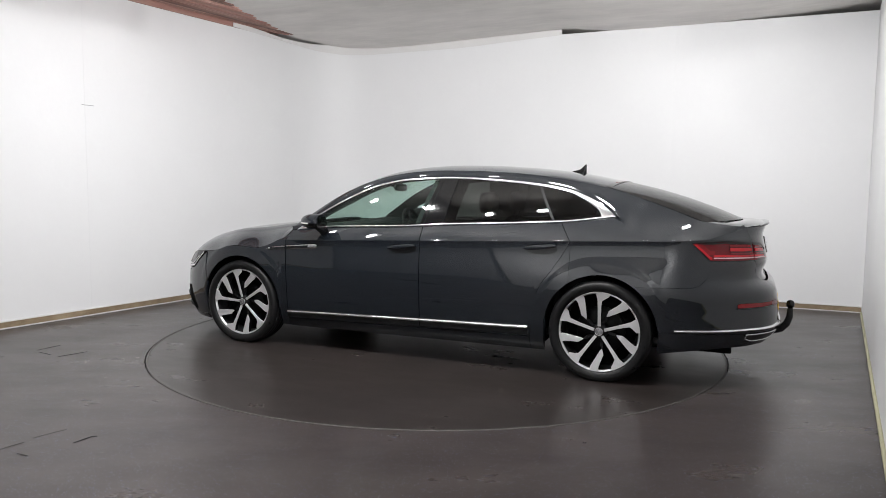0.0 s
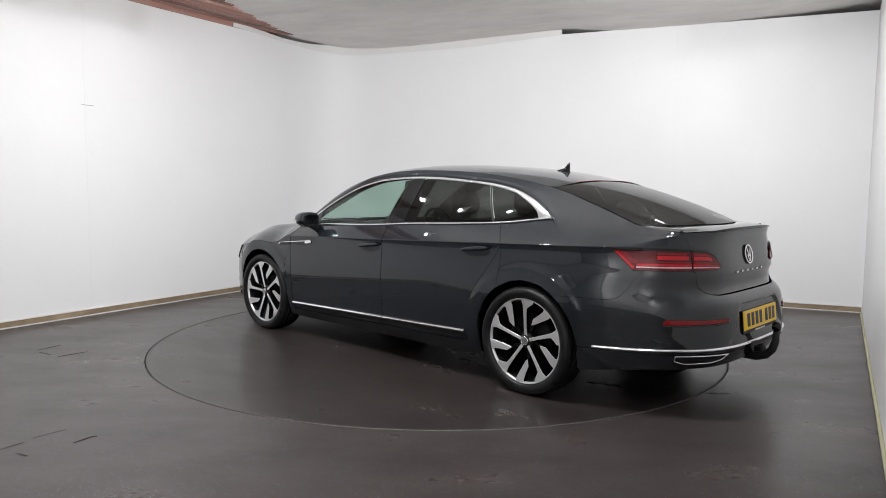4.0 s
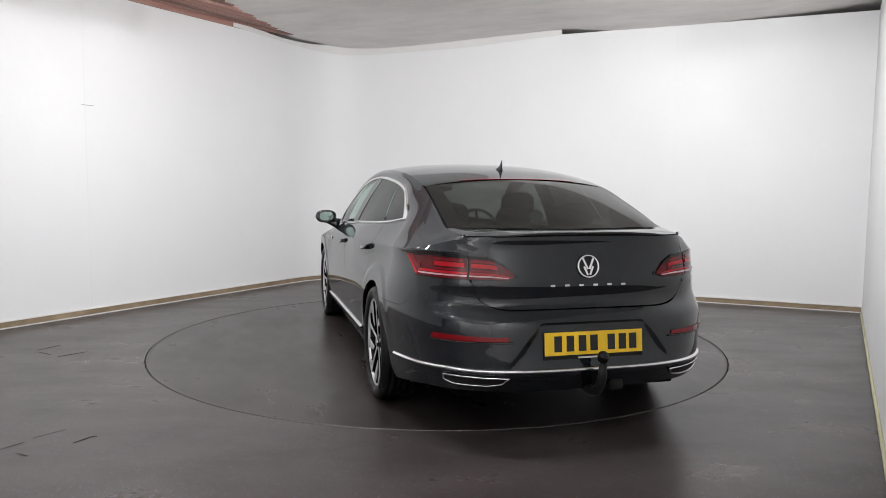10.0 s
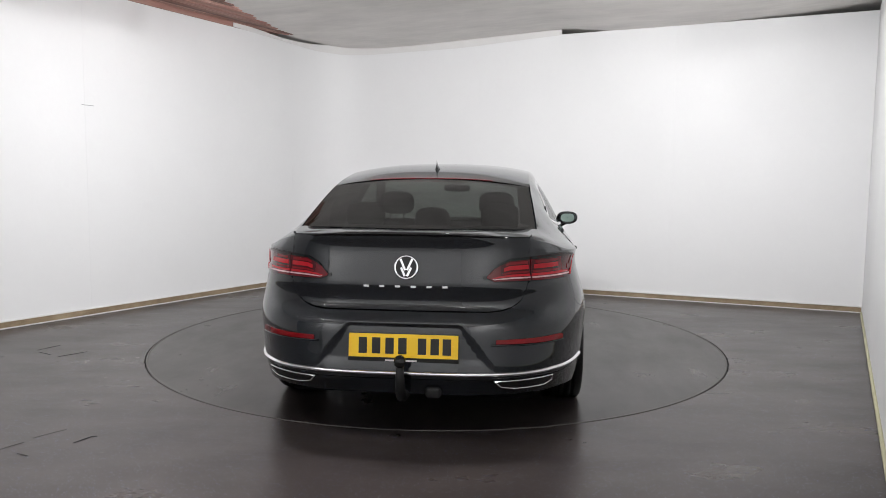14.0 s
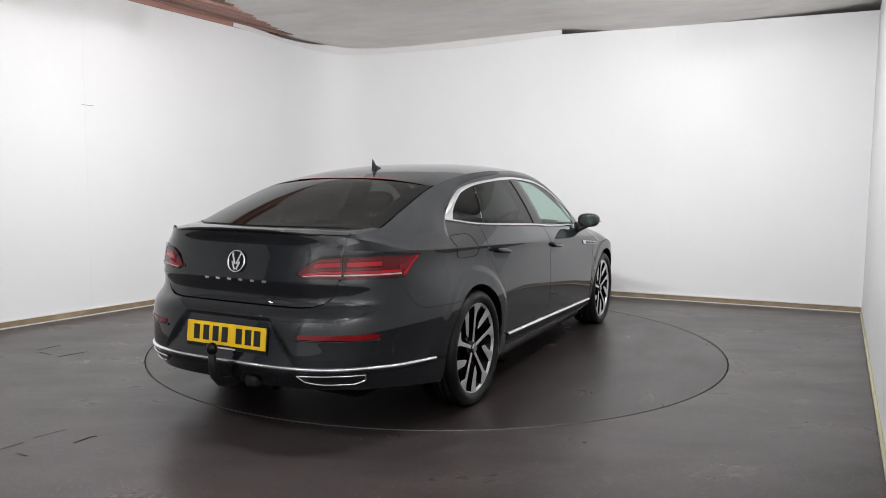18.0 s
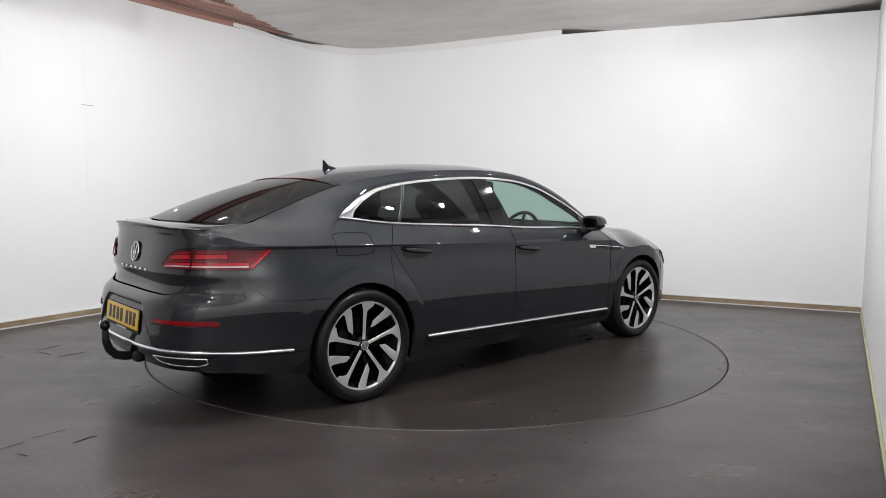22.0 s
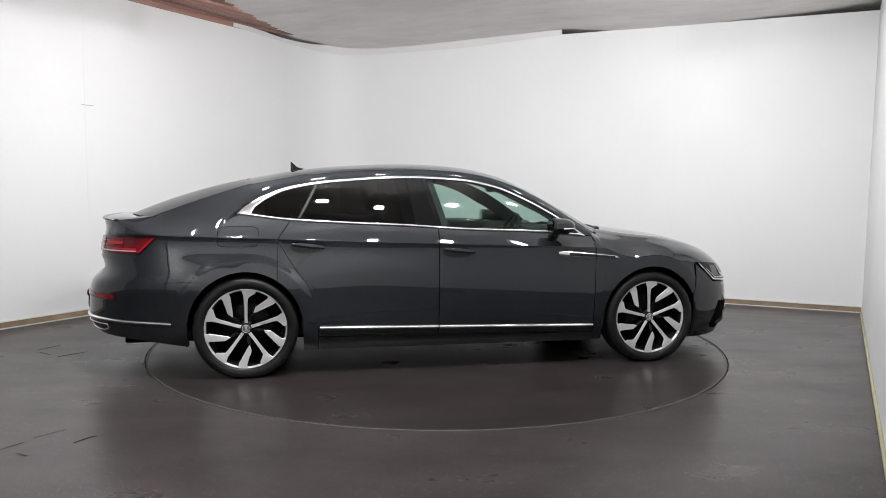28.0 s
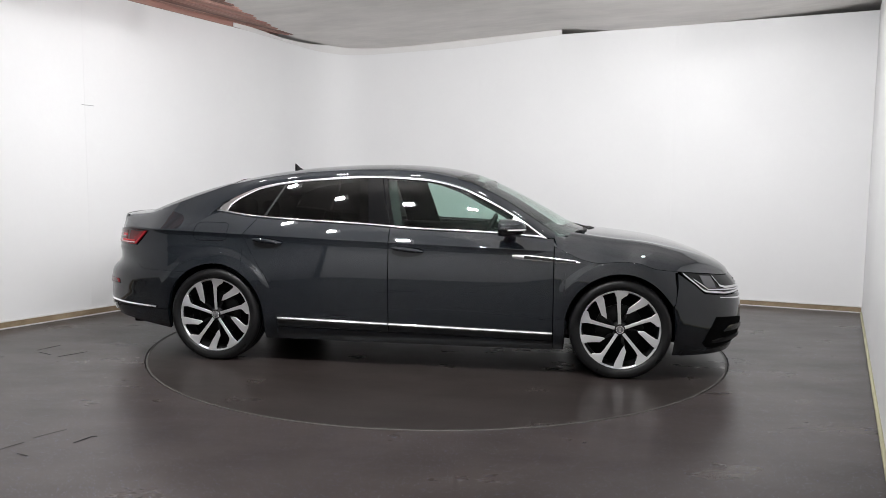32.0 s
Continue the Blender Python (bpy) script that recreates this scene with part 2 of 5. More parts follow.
class Shell:
    """A sheet mesh put together from grids of points."""

    def __init__(self):
        self.v, self.f = [], []

    def grid(self, P, skirt=0.0, centre=(1.3, 0.0, 0.62), push=0.0):
        P = np.asarray(P, float)
        n, m = P.shape[:2]
        du = np.gradient(P, axis=0)
        dv = np.gradient(P, axis=1)
        N = np.cross(du, dv)
        N /= np.linalg.norm(N, axis=2, keepdims=True) + 1e-12
        out = P - np.array(centre)
        flip = (N * out).sum() < 0
        if flip:
            N = -N
        if push:
            P = P + N * push
        base = len(self.v)
        self.v += [tuple(p) for p in P.reshape(-1, 3)]
        for i in range(n - 1):
            for j in range(m - 1):
                q = (base + i * m + j, base + (i + 1) * m + j, base + (i + 1) * m + j + 1, base + i * m + j + 1)
                self.f.append(q[::-1] if flip else q)
        if skirt:
            for line, nor in ((P[0], N[0]), (P[-1], N[-1]), (P[:, 0], N[:, 0]), (P[:, -1], N[:, -1])):
                b = len(self.v)
                k = len(line)
                self.v += [tuple(p) for p in line] + [tuple(p - q * skirt) for p, q in zip(line, nor)]
                self.f += [(b + i, b + i + 1, b + k + i + 1, b + k + i) for i in range(k - 1)]
        return self

    def bar(self, P, depth, centre=(1.3, 0.0, 0.62)):
        """A half-round bar on a surface: P holds the two edges and three lines between them."""
        P = np.asarray(P, float)
        N = np.cross(np.gradient(P, axis=0), np.gradient(P, axis=1))
        N /= np.linalg.norm(N, axis=2, keepdims=True) + 1e-12
        if (N * (P - np.array(centre))).sum() < 0:
            N = -N
        rise = depth * np.sqrt(np.clip(1 - np.linspace(-1, 1, P.shape[1]) ** 2, 0, 1))
        return self.grid(P + N * rise[None, :, None], 0, centre)

    def tube(self, path, r, seg=8, closed=False, flat=1.0):
        """A round bar along a path; r is one radius or one for each point."""
        path = [Vector([float(c) for c in p]) for p in path]
        n = len(path)
        rs = [float(v) for v in r] if hasattr(r, "__len__") else [r] * n
        base = len(self.v)
        up = None
        for i, p in enumerate(path):
            a = path[(i - 1) % n] if closed or i else p
            b = path[(i + 1) % n] if closed or i < n - 1 else p
            d = (b - a).normalized()
            if up is None:
                up = d.orthogonal().normalized()
            up = (up - d * up.dot(d)).normalized()
            sd = d.cross(up)
            for k in range(seg):
                w = 2 * math.pi * k / seg
                self.v.append(tuple(p + rs[i] * (up * math.cos(w) + sd * math.sin(w) * flat)))
        for i in range(n if closed else n - 1):
            for k in range(seg):
                a, b = base + i * seg + k, base + i * seg + (k + 1) % seg
                c, d = base + ((i + 1) % n) * seg + k, base + ((i + 1) % n) * seg + (k + 1) % seg
                self.f.append((a, b, d, c))
        if not closed:
            self.f.append(tuple(base + k for k in reversed(range(seg))))
            self.f.append(tuple(base + (n - 1) * seg + k for k in range(seg)))
        return self

    def lathe(self, profile, seg=48, axis="y"):
        """Turns (radius, along) pairs round the y axis."""
        base = len(self.v)
        m = len(profile)
        for k in range(seg):
            w = 2 * math.pi * k / seg
            for r, h in profile:
                self.v.append((r * math.cos(w), h, r * math.sin(w)))
        for k in range(seg):
            for j in range(m - 1):
                a, b = base + k * m + j, base + ((k + 1) % seg) * m + j
                self.f.append((a, b, b + 1, a + 1))
        return self

    def mirrored(self):
        """The same sheet on the other side of the car."""
        s = Shell()
        s.v = [(x, -y, z) for x, y, z in self.v]
        s.f = [tuple(reversed(f)) for f in self.f]
        return s


def smooth_curve(xs, ys):
    """A smooth curve through points (cubic, with limited slopes)."""
    xs, ys = np.array(xs, float), np.array(ys, float)
    h = np.diff(xs)
    d = np.diff(ys) / h
    m = np.zeros(len(xs))
    m[0], m[-1] = d[0], d[-1]
    for i in range(1, len(xs) - 1):
        if d[i - 1] * d[i] > 0:
            w1, w2 = 2 * h[i] + h[i - 1], h[i] + 2 * h[i - 1]
            m[i] = (w1 + w2) / (w1 / d[i - 1] + w2 / d[i])

    def f(x):
        x = np.clip(np.asarray(x, float), xs[0], xs[-1])
        i = np.clip(np.searchsorted(xs, x) - 1, 0, len(xs) - 2)
        t = (x - xs[i]) / h[i]
        return ((1 + 2 * t) * (1 - t) ** 2 * ys[i] + t * (1 - t) ** 2 * h[i] * m[i] + t * t * (3 - 2 * t) * ys[i + 1] + t * t * (t - 1) * h[i] * m[i + 1])

    return f


# ---------------------------------------------------------------- the room
DL = Vector((0.5175, 0.8557, 0)).normalized()      # along the left-hand wall, away from the camera
DB = Vector((0.921, -0.3896, 0)).normalized()      # along the back wall
CORNER = Vector((-1.563, 9.706, 0))
CORNER_R = Vector((4.2964, 7.2064, 0))
DR = Vector((0.486, 0.874, 0)).normalized()        # along the right-hand wall
TOP = 3.045
NEAR = 10.4                                        # length of the side walls


def wall_panel(parent, p, q, inward, thick, z0, z1, material, gap=0.0002):
    """One upright sheet of the wall lining from p to q."""
    d = (q - p).normalized()
    p, q = p + d * gap, q - d * gap
    out = -inward * thick
    bm = bmesh.new()
    ring = [p, q, q + out, p + out]
    lo = [bm.verts.new((v.x, v.y, z0)) for v in ring]
    hi = [bm.verts.new((v.x, v.y, z1)) for v in ring]
    bm.faces.new(lo[::-1])
    bm.faces.new(hi)
    for i in range(4):
        bm.faces.new((lo[i], lo[(i + 1) % 4], hi[(i + 1) % 4], hi[i]))
    bmesh.ops.recalc_face_normals(bm, faces=bm.faces)
    bmesh.ops.bevel(bm, geom=[e for e in bm.edges if abs(e.verts[0].co.z - e.verts[1].co.z) > 1], offset=0.0004, segments=1, affect="EDGES")
    return part("panel", bm, material, parent)


def straight_wall(name, a, b, inward, joints, label, material=None, top=TOP):
    """A wall from a to b: a backing and the lining sheets in front of it."""
    d = (b - a).normalized()
    length = (b - a).length
    bm = bmesh.new()
    ring = [a - inward * 0.02, b - inward * 0.02, b - inward * 0.14, a - inward * 0.14]
    lo = [bm.verts.new((v.x, v.y, -0.05)) for v in ring]
    hi = [bm.verts.new((v.x, v.y, top - 0.003)) for v in ring]
    bm.faces.new(lo[::-1])
    bm.faces.new(hi)
    for i in range(4):
        bm.faces.new((lo[i], lo[(i + 1) % 4], hi[(i + 1) % 4], hi[i]))
    bmesh.ops.recalc_face_normals(bm, faces=bm.faces)
    wall = thing(name, bm, material or WALL, label, "wall", kind="structure")
    cuts = [0.0] + sorted(joints) + [length]
    for s, e in zip(cuts, cuts[1:]):
        wall_panel(wall, a + d * s, a + d * e, inward, 0.018, 0.0, top, material or WALL)
    return wall


IN_L = Vector((DL.y, -DL.x, 0))
IN_B = Vector((DB.y, -DB.x, 0))
IN_R = Vector((-DR.y, DR.x, 0))
CUT = 0.70                                         # where the rounded corner begins
left_start, left_end = CORNER - DL * NEAR, CORNER - DL * CUT
back_start, back_end = CORNER + DB * CUT, CORNER_R
right_start = CORNER_R - DR * 9.4
straight_wall("wall_west", left_start, left_end, IN_L, [1.2, 2.4, 3.6, 4.8, 6.93], "white lined wall with faint sheet joints")
straight_wall("wall_north", back_start, back_end, IN_B, [1.457, 3.757], "white lined wall with faint sheet joints", top=3.028)
straight_wall("wall_east", right_start, CORNER_R, IN_R, [1.2, 2.4, 3.6, 4.8, 6.6, 7.35], "white lined wall beside the turntable")
# unseen walls behind the viewpoint, added and toned for the car's reflections
south_mid = left_start.lerp(right_start, 0.50)
straight_wall("wall_south", south_mid, right_start, -IN_B, [1.2], "pale unseen wall added opposite the turntable", DARK_WALL)
straight_wall("shutter_wall", left_start, south_mid, -IN_B, [1.2, 2.4, 3.6], "grey unseen wall added to darken car reflections", UNSEEN_GREY)

# rounded corner between the two far walls
ARC = []
for i in range(49):
    t = i / 48
    p = (1 - t) ** 2 * left_end + 2 * t * (1 - t) * CORNER + t * t * back_start
    ARC.append(p)


def arc_band(z0, z1, proud, thick):
    """A band that follows the rounded corner."""
    bm = bmesh.new()
    rows = []
    for i, p in enumerate(ARC):
        a, b = ARC[max(0, i - 1)], ARC[min(48, i + 1)]
        d = (b - a).normalized()
        n = Vector((d.y, -d.x, 0))
        f, k = p + n * proud, p + n * (proud - thick)
        rows.append([bm.verts.new((f.x, f.y, z0)), bm.verts.new((f.x, f.y, z1)), bm.verts.new((k.x, k.y, z1)), bm.verts.new((k.x, k.y, z0))])
    for r, s in zip(rows, rows[1:]):
        for j in range(4):
            bm.faces.new((r[j], r[(j + 1) % 4], s[(j + 1) % 4], s[j]))
    bm.faces.new(rows[0])
    bm.faces.new(rows[-1][::-1])
    bmesh.ops.recalc_face_normals(bm, faces=bm.faces)
    return bm


thing("wall_corner", arc_band(-0.05, 3.025, 0.0, 0.12), WALL, "white rounded wall corner", "wall", kind="structure")


def strip(a, b, inward, z0, z1, proud, bevel=0.002):
    d = b - a
    m = Matrix.Translation(a) @ Matrix(((d.normalized().x, inward.x, 0), (d.normalized().y, inward.y, 0), (0, 0, 1))).to_4x4()
    return boxed(0, 0.0, z0, d.length, proud, z1, m, bevel)


# skirting boards with a pale top edge and a sealant bead at the floor
for name, z0, z1, proud, mat, label in (
    ("baseboard", 0.012, 0.060, 0.018, TIMBER, "worn brown timber skirting board"),
    ("baseboard_cap", 0.0605, 0.071, 0.016, PLASTER_STRIP, "pale upper edge of the skirting board"),
    ("floor_edging", 0.001, 0.0115, 0.021, PLASTER_STRIP, "pale sealant bead along the wall foot"),
):
    thing(name, strip(left_start, left_end, IN_L, z0, z1, proud, 0.002), mat, label, "skirting board", kind="structure")
    thing(name, strip(back_start, back_end - DB * 0.01, IN_B, z0, z1 - 0.004 * (z1 > 0.02), proud, 0.002), mat, label, "skirting board", kind="structure")
    thing(name, arc_band(z0, z1, proud, proud), mat, label, "skirting board", kind="structure")
thing("floor_edging", strip(right_start, CORNER_R - DR * 0.03, IN_R, 0.002, 0.020, 0.020, 0.006), SEALANT, "yellowed sealant bead along the wall foot", "edging", kind="structure")

# the ceiling's height along the back wall, and the white fascia strip below it
edge_height = smooth_curve([-.5, 0, .3, .6, 1.0, 1.8, 2.5, 3.0, 3.18, 3.4, 3.67, 3.9, 4.5, 5.1, 5.6, 6.0, 6.4, 7],
                           [3.100, 3.093, 3.055, 3.036, 3.026, 3.043, 3.064, 3.080, 3.084, 3.062, 3.035, 3.026, 3.024, 3.037, 3.056, 3.082, 3.108, 3.12])
fascia_low = smooth_curve([-1.65, -.65, -.1, .6, 1.8, 2.5, 3.18], [3.050, 3.018, 2.980, 2.953, 2.955, 2.986, 3.020])
fascia_high = smooth_curve([-1.65, -1.35, -.8, -.4, 0, .3, .6, 1.0, 1.8, 2.5, 3.18], [3.098, 3.090, 3.058, 3.062, 3.074, 3.054, 3.039, 3.029, 3.043, 3.065, 3.080])
line = [(CORNER - DL * (1.645 - .945 * i / 12), -1.645 + .945 * i / 12) for i in range(12)]
line += [(p, -CUT + 2 * CUT * i / 48) for i, p in enumerate(ARC)]
line += [(CORNER + DB * (CUT + .02 + (3.18 - CUT - .02) * i / 24), CUT + .02 + (3.18 - CUT - .02) * i / 24) for i in range(25)]
fs = Shell()
rows = []
for i, (p, v) in enumerate(line):
    a, b = line[max(0, i - 1)][0], line[min(len(line) - 1, i + 1)][0]
    d = (b - a).normalized()
    q = p + Vector((d.y, -d.x, 0)) * 0.009
    lo, hi = float(fascia_low(v)), float(fascia_high(v)) + .004
    rows.append([(p.x, p.y, lo), (q.x, q.y, lo), (q.x, q.y, hi), (p.x, p.y, hi)])
fs.grid(rows, 0, (0, 12, 3))
for r in (rows[0], rows[-1]):
    b = len(fs.v)
    fs.v += r
    fs.f.append((b, b + 1, b + 2, b + 3))
thing("trim", fs, PLASTER_STRIP, "white fascia strip round the wall tops", "trim", kind="structure", smooth=False)

# floor round the turntable, and the dark pit below the gap
outline = [left_start - IN_L * 0.1 - DL * 0.2, CORNER - IN_L * 0.1 + DL * 0.3, CORNER_R + DB * 0.3 + DR * 0.2, right_start - IN_R * 0.1 - DR * 0.3]
SEG = 192
tc = Vector((*TABLE, 0))


def ray_to_outline(a):
    d = Vector((math.cos(a), math.sin(a), 0))
    best = 50.0
    for p, q in zip(outline, outline[1:] + outline[:1]):
        e = q - p
        den = d.x * e.y - d.y * e.x
        if abs(den) > 1e-9:
            w = p - tc
            t = (w.x * e.y - w.y * e.x) / den
            u = (w.x * d.y - w.y * d.x) / den
            if t > 0 and -1e-6 <= u <= 1 + 1e-6:
                best = min(best, t)
    return best


angles = sorted([2 * math.pi * i / SEG for i in range(SEG)] + [math.atan2((p - tc).y, (p - tc).x) % (2 * math.pi) for p in outline])
verts, faces = [], []
for a in angles:
    d = Vector((math.cos(a), math.sin(a), 0))
    far = ray_to_outline(a)
    for r, z in ((TABLE_R + 0.004, -0.03), (TABLE_R + 0.004, 0.0), (TABLE_R + 0.004 + (far - TABLE_R) * 0.5, 0.0), (far, 0.0)):
        q = tc + d * r
        verts.append((q.x, q.y, z))
n = len(angles)
for i in range(n):
    for j in range(3):
        a, b = 4 * i + j, 4 * ((i + 1) % n) + j
        faces.append((a, a + 1, b + 1, b))
me = mesh_from("floor", verts, faces, FLOOR, False)
tagged(new("floor", me), "dark speckled vinyl floor with scuffs", "floor", kind="structure")
pit = bmesh.new()
bmesh.ops.create_circle(pit, cap_ends=True, segments=64, radius=TABLE_R + 0.2, matrix=Matrix.Translation((*TABLE, -0.032)))
thing("pit", pit, DARK_GAP, "dark pit under the turntable gap", "pit", kind="structure")

disc = bmesh.new()
bmesh.ops.create_cone(disc, cap_ends=True, segments=192, radius1=TABLE_R - 0.006, radius2=TABLE_R - 0.006, depth=0.028, matrix=Matrix.Translation((0, 0, -0.0145)))
edge = Shell().lathe([(TABLE_R - 0.0055, -0.02), (TABLE_R - 0.005, 0.0), (TABLE_R - 0.007, 0.0012), (TABLE_R - 0.018, 0.0012), (TABLE_R - 0.020, -0.001)], 192)
edge.v = [(x, -z, y) for x, y, z in edge.v]
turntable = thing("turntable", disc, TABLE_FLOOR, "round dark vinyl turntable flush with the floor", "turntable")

part("edge_ring", edge, WORN_RIM, turntable, "worn rim of the turntable")

# ceiling: uneven concrete
cg = Shell()
P = np.zeros((100, 100, 3))
for i in range(100):
    for j in range(100):
        p = left_start - IN_L * 0.3 - DL * 0.3 + DL * (i / 99 * (NEAR + 0.8)) + DB * (j / 99 * 7.2)
        along = (p - CORNER).dot(DB)
        far = min(1.0, max(0.0, (p - CORNER).dot(IN_B) - 0.15) / 1.4)
        far = far * far * (3 - 2 * far)
        z = (3.106 + 0.006 * noise.noise(p * 0.7)) * far + float(edge_height(along)) * (1 - far) + 0.002 * noise.noise(p * 2.3)
        P[i, j] = (p.x, p.y, z)
cg.grid(P, centre=(0, 6, 9))
up = np.array(P)
up[:, :, 2] = 3.32
cg.grid(up, centre=(0, 6, 0))
thing("ceiling", cg, CONCRETE, "uneven grey concrete ceiling", "ceiling", kind="structure")

# ---------------------------------------------------------------- things of the room
# red-brown boards between the wall top and the concrete
batten = thing("ceiling_board", strip(CORNER - DL * 4.3 - IN_L * .016, CORNER - DL * 1.655 - IN_L * .016, IN_L, 3.0475, 3.10, .022, .003), RED_WOOD, "red-brown timber batten along the wall top", "board", "boards under the ceiling")
for k in range(17):
    off = -0.20 + 0.058 * k
    end = float(np.interp(off, [-.2, .10, .134, .34, .70, .8], [.9, .86, .99, 1.65, 2.41, 2.6])) + random.uniform(-.12, .16)
    a = CORNER - DL * 4.3 + IN_L * off
    b = CORNER - DL * end + IN_L * (off + random.uniform(-.008, .008))
    thing("ceiling_board", strip(a, b, IN_L, 3.093 + random.uniform(0, .005), 3.13, 0.050, 0.003), RED_WOOD, "red-brown timber board let into the ceiling", "board", "boards under the ceiling")

# the near-floor copies are added fills, built like the ring's panels
lamp_frame = None
for k, (x, y, a) in enumerate(RING + BACK_FILL):
    if lamp_frame is None:
        lamp_frame = tagged(new("ceiling_light"), "small square white ceiling light panel out of view, back row added", "ceiling light", "ceiling lights")
        h, g = LAMP_SIZE / 2, LAMP_SIZE * .35
        f = bmesh.new()
        for q in ((-h - 0.02, -g - 0.02, h + 0.02, -g), (-h - 0.02, g, h + 0.02, g + 0.02), (-h - 0.02, -g, -h, g), (h, -g, h + 0.02, g)):
            box(f, q[0], q[1], -0.02, q[2], q[3], 0.045, None, 0.002)
        part("frame", f, LAMP_FRAME, lamp_frame)
        dome = Shell()
        dome.grid([[(h * .96 * u, g * .96 * v, -.022 - .020 * (1 - u ** 4) * (1 - v ** 4)) for v in np.linspace(-1, 1, 9)] for u in np.linspace(-1, 1, 9)], 0, (0, 0, .2))
        part("diffuser", dome, GLOW, lamp_frame, "glowing white diffuser")
        part("backing", boxed(-h, -g, 0.01, h, g, 0.03), LAMP_FRAME, lamp_frame)
        part("bracket", boxed(-0.012, -0.012, 0.0, 0.012, 0.012, 0.30, pose(0, 0, 0.02, -LAMP_TILT, 0, 0)), LAMP_FRAME, lamp_frame)
        lamp_frame.matrix_basis = lamp_pose(x, y, k) @ pose(0, 0, 0.012)
    else:
        copy_thing(lamp_frame, lamp_pose(x, y, k) @ pose(0, 0, 0.012))


FLECKS = [(-2.209, 5.071, .011), (-2.194, 4.546, .006), (-1.593, 3.248, .004)]


def slit(points, width=0.006):
    """A thin dark cut or crease in the floor covering."""
    s = Shell()
    n = len(points)
    w = [width * (0.25 + 0.75 * math.sin(math.pi * (i + 0.5) / n)) for i in range(n)]
    rows = []
    for i, p in enumerate(points):
        a, b = Vector(points[max(0, i - 1)]), Vector(points[min(n - 1, i + 1)])
        d = (b - a).normalized()
        side = Vector((-d.y, d.x))
        q = Vector(p)
        rows.append([(*(q + side * w[i]), 0.0015), (*(q + side * w[i] * 0.2), 0.004), (*(q - side * w[i]), 0.0015)])
    return s.grid(rows, centre=(0, 5, -3))


for pts, w, what in (
    (((-3.05, 5.27), (-3.01, 5.36), (-2.97, 5.44)), 0.005, "dark cut line of a floor hatch"),
    (((-3.0, 5.21), (-2.93, 5.17), (-2.87, 5.13)), 0.009, "dark cut line of a floor hatch"),
    (((-2.79, 5.08), (-2.72, 5.16), (-2.66, 5.24)), 0.005, "dark cut line of a floor hatch"),
    (((-2.09, 3.26), (-2.06, 3.32), (-2.03, 3.36)), 0.004, "dark crease in the vinyl floor"),
    (((-2.02, 3.42), (-1.97, 3.49), (-1.92, 3.55)), 0.004, "dark crease in the vinyl floor"),
    (((-1.98, 3.22), (-1.945, 3.205), (-1.91, 3.19)), 0.004, "dark crease in the vinyl floor"),
    (((-1.79, 3.36), (-1.765, 3.41), (-1.745, 3.45), (-1.72, 3.455)), 0.010, "torn dark crease in the vinyl floor"),
):
    thing("floor_mark", slit(pts, w * (.35 if what.startswith("dark crease") else .6)), SCUFF if what.startswith("dark crease") else DARK_GAP, what, "floor mark", "marks on the floor")
for x, y, r in FLECKS:
    s = Shell()
    s.grid([[(x + r * f * 1.6 * math.cos(a), y + r * f * math.sin(a), .0005 + .0012 * (1 - f)) for a in np.linspace(0, 2 * math.pi, 11)] for f in (.05, .5, 1.0)], 0, (x, y, -1))
    thing("paint_fleck", s, PALE_FLECK, "tiny pale fleck on the vinyl floor", "fleck", "flecks on the floor")
thing("wall_mark", strip(CORNER - DL * 3.50, CORNER - DL * 3.38, IN_L, 1.986, 1.989, 0.002, 0.0006), DARK_GAP, "short dark scratch on the white wall", "wall mark")

# ---------------------------------------------------------------- the car: its surfaces
# x forward from the rear axle, y to the car's left, z up from the floor
X1, X2 = 2.95, -0.30
WHEEL_X, HUB_Z, ARCH_R = (0.0, 2.837), 0.333, 0.366
low_width = smooth_curve([.10, .17, .22, .27, .33, .40, .46, .52, .58, .66, .75, .84, .90, .96], [.79, .845, .874, .8880, .8965, .9030, .9080, .9125, .9150, .9160, .9135, .9085, .9075, .907])
lean_in = smooth_curve([-.30, -.06, .3, 1.0, 1.6, 2.1, 2.35, 3.0], [1.0, .92, .78, .60, .62, .85, 1.15, 1.2])
nose = smooth_curve([.10, .20, .28, .36, .44, .50, .55, .62, .68, .76, .90], [3.60, 3.70, 3.735, 3.743, 3.740, 3.731, 3.716, 3.686, 3.636, 3.56, 3.40])
tail = smooth_curve([.16, .22, .29, .355, .385, .41, .50, .57, .60, .614, .625, .634, .645, .655, .664, .675, .69, .71, .735, .760, .770, .778, .79, .82, .90, .935, .955, .978, .992, 1.006, 1.02, 1.06],
                    [-.93, -.99, -1.035, -1.076, -1.088, -1.088, -1.081, -1.073, -1.065, -1.059, -1.052, -1.044, -1.034, -1.022, -1.011, -.998, -.987, -.980, -.982, -.990, -.995, -.9985, -.9975, -.9925, -.9765, -.9690, -.9665, -.9685, -.9745, -.980, -.982, -.982])
belt = smooth_curve([-.30, -.06, .27, .60, 1.07, 1.44, 1.98, 2.35], [1.09, 1.066, 1.026, 1.008, .988, .964, .944, .916])
NF, MF, NR, MR = 2.0, 3.0, 1.9, 4.0


def crease(x):
    return 0.925 - 0.032 * (np.clip(x, -0.9, 2.6) + 0.3)


def ease(v):
    """0 to 1 with soft ends."""
    v = np.clip(v, 0, 1)
    return v * v * (3 - 2 * v)


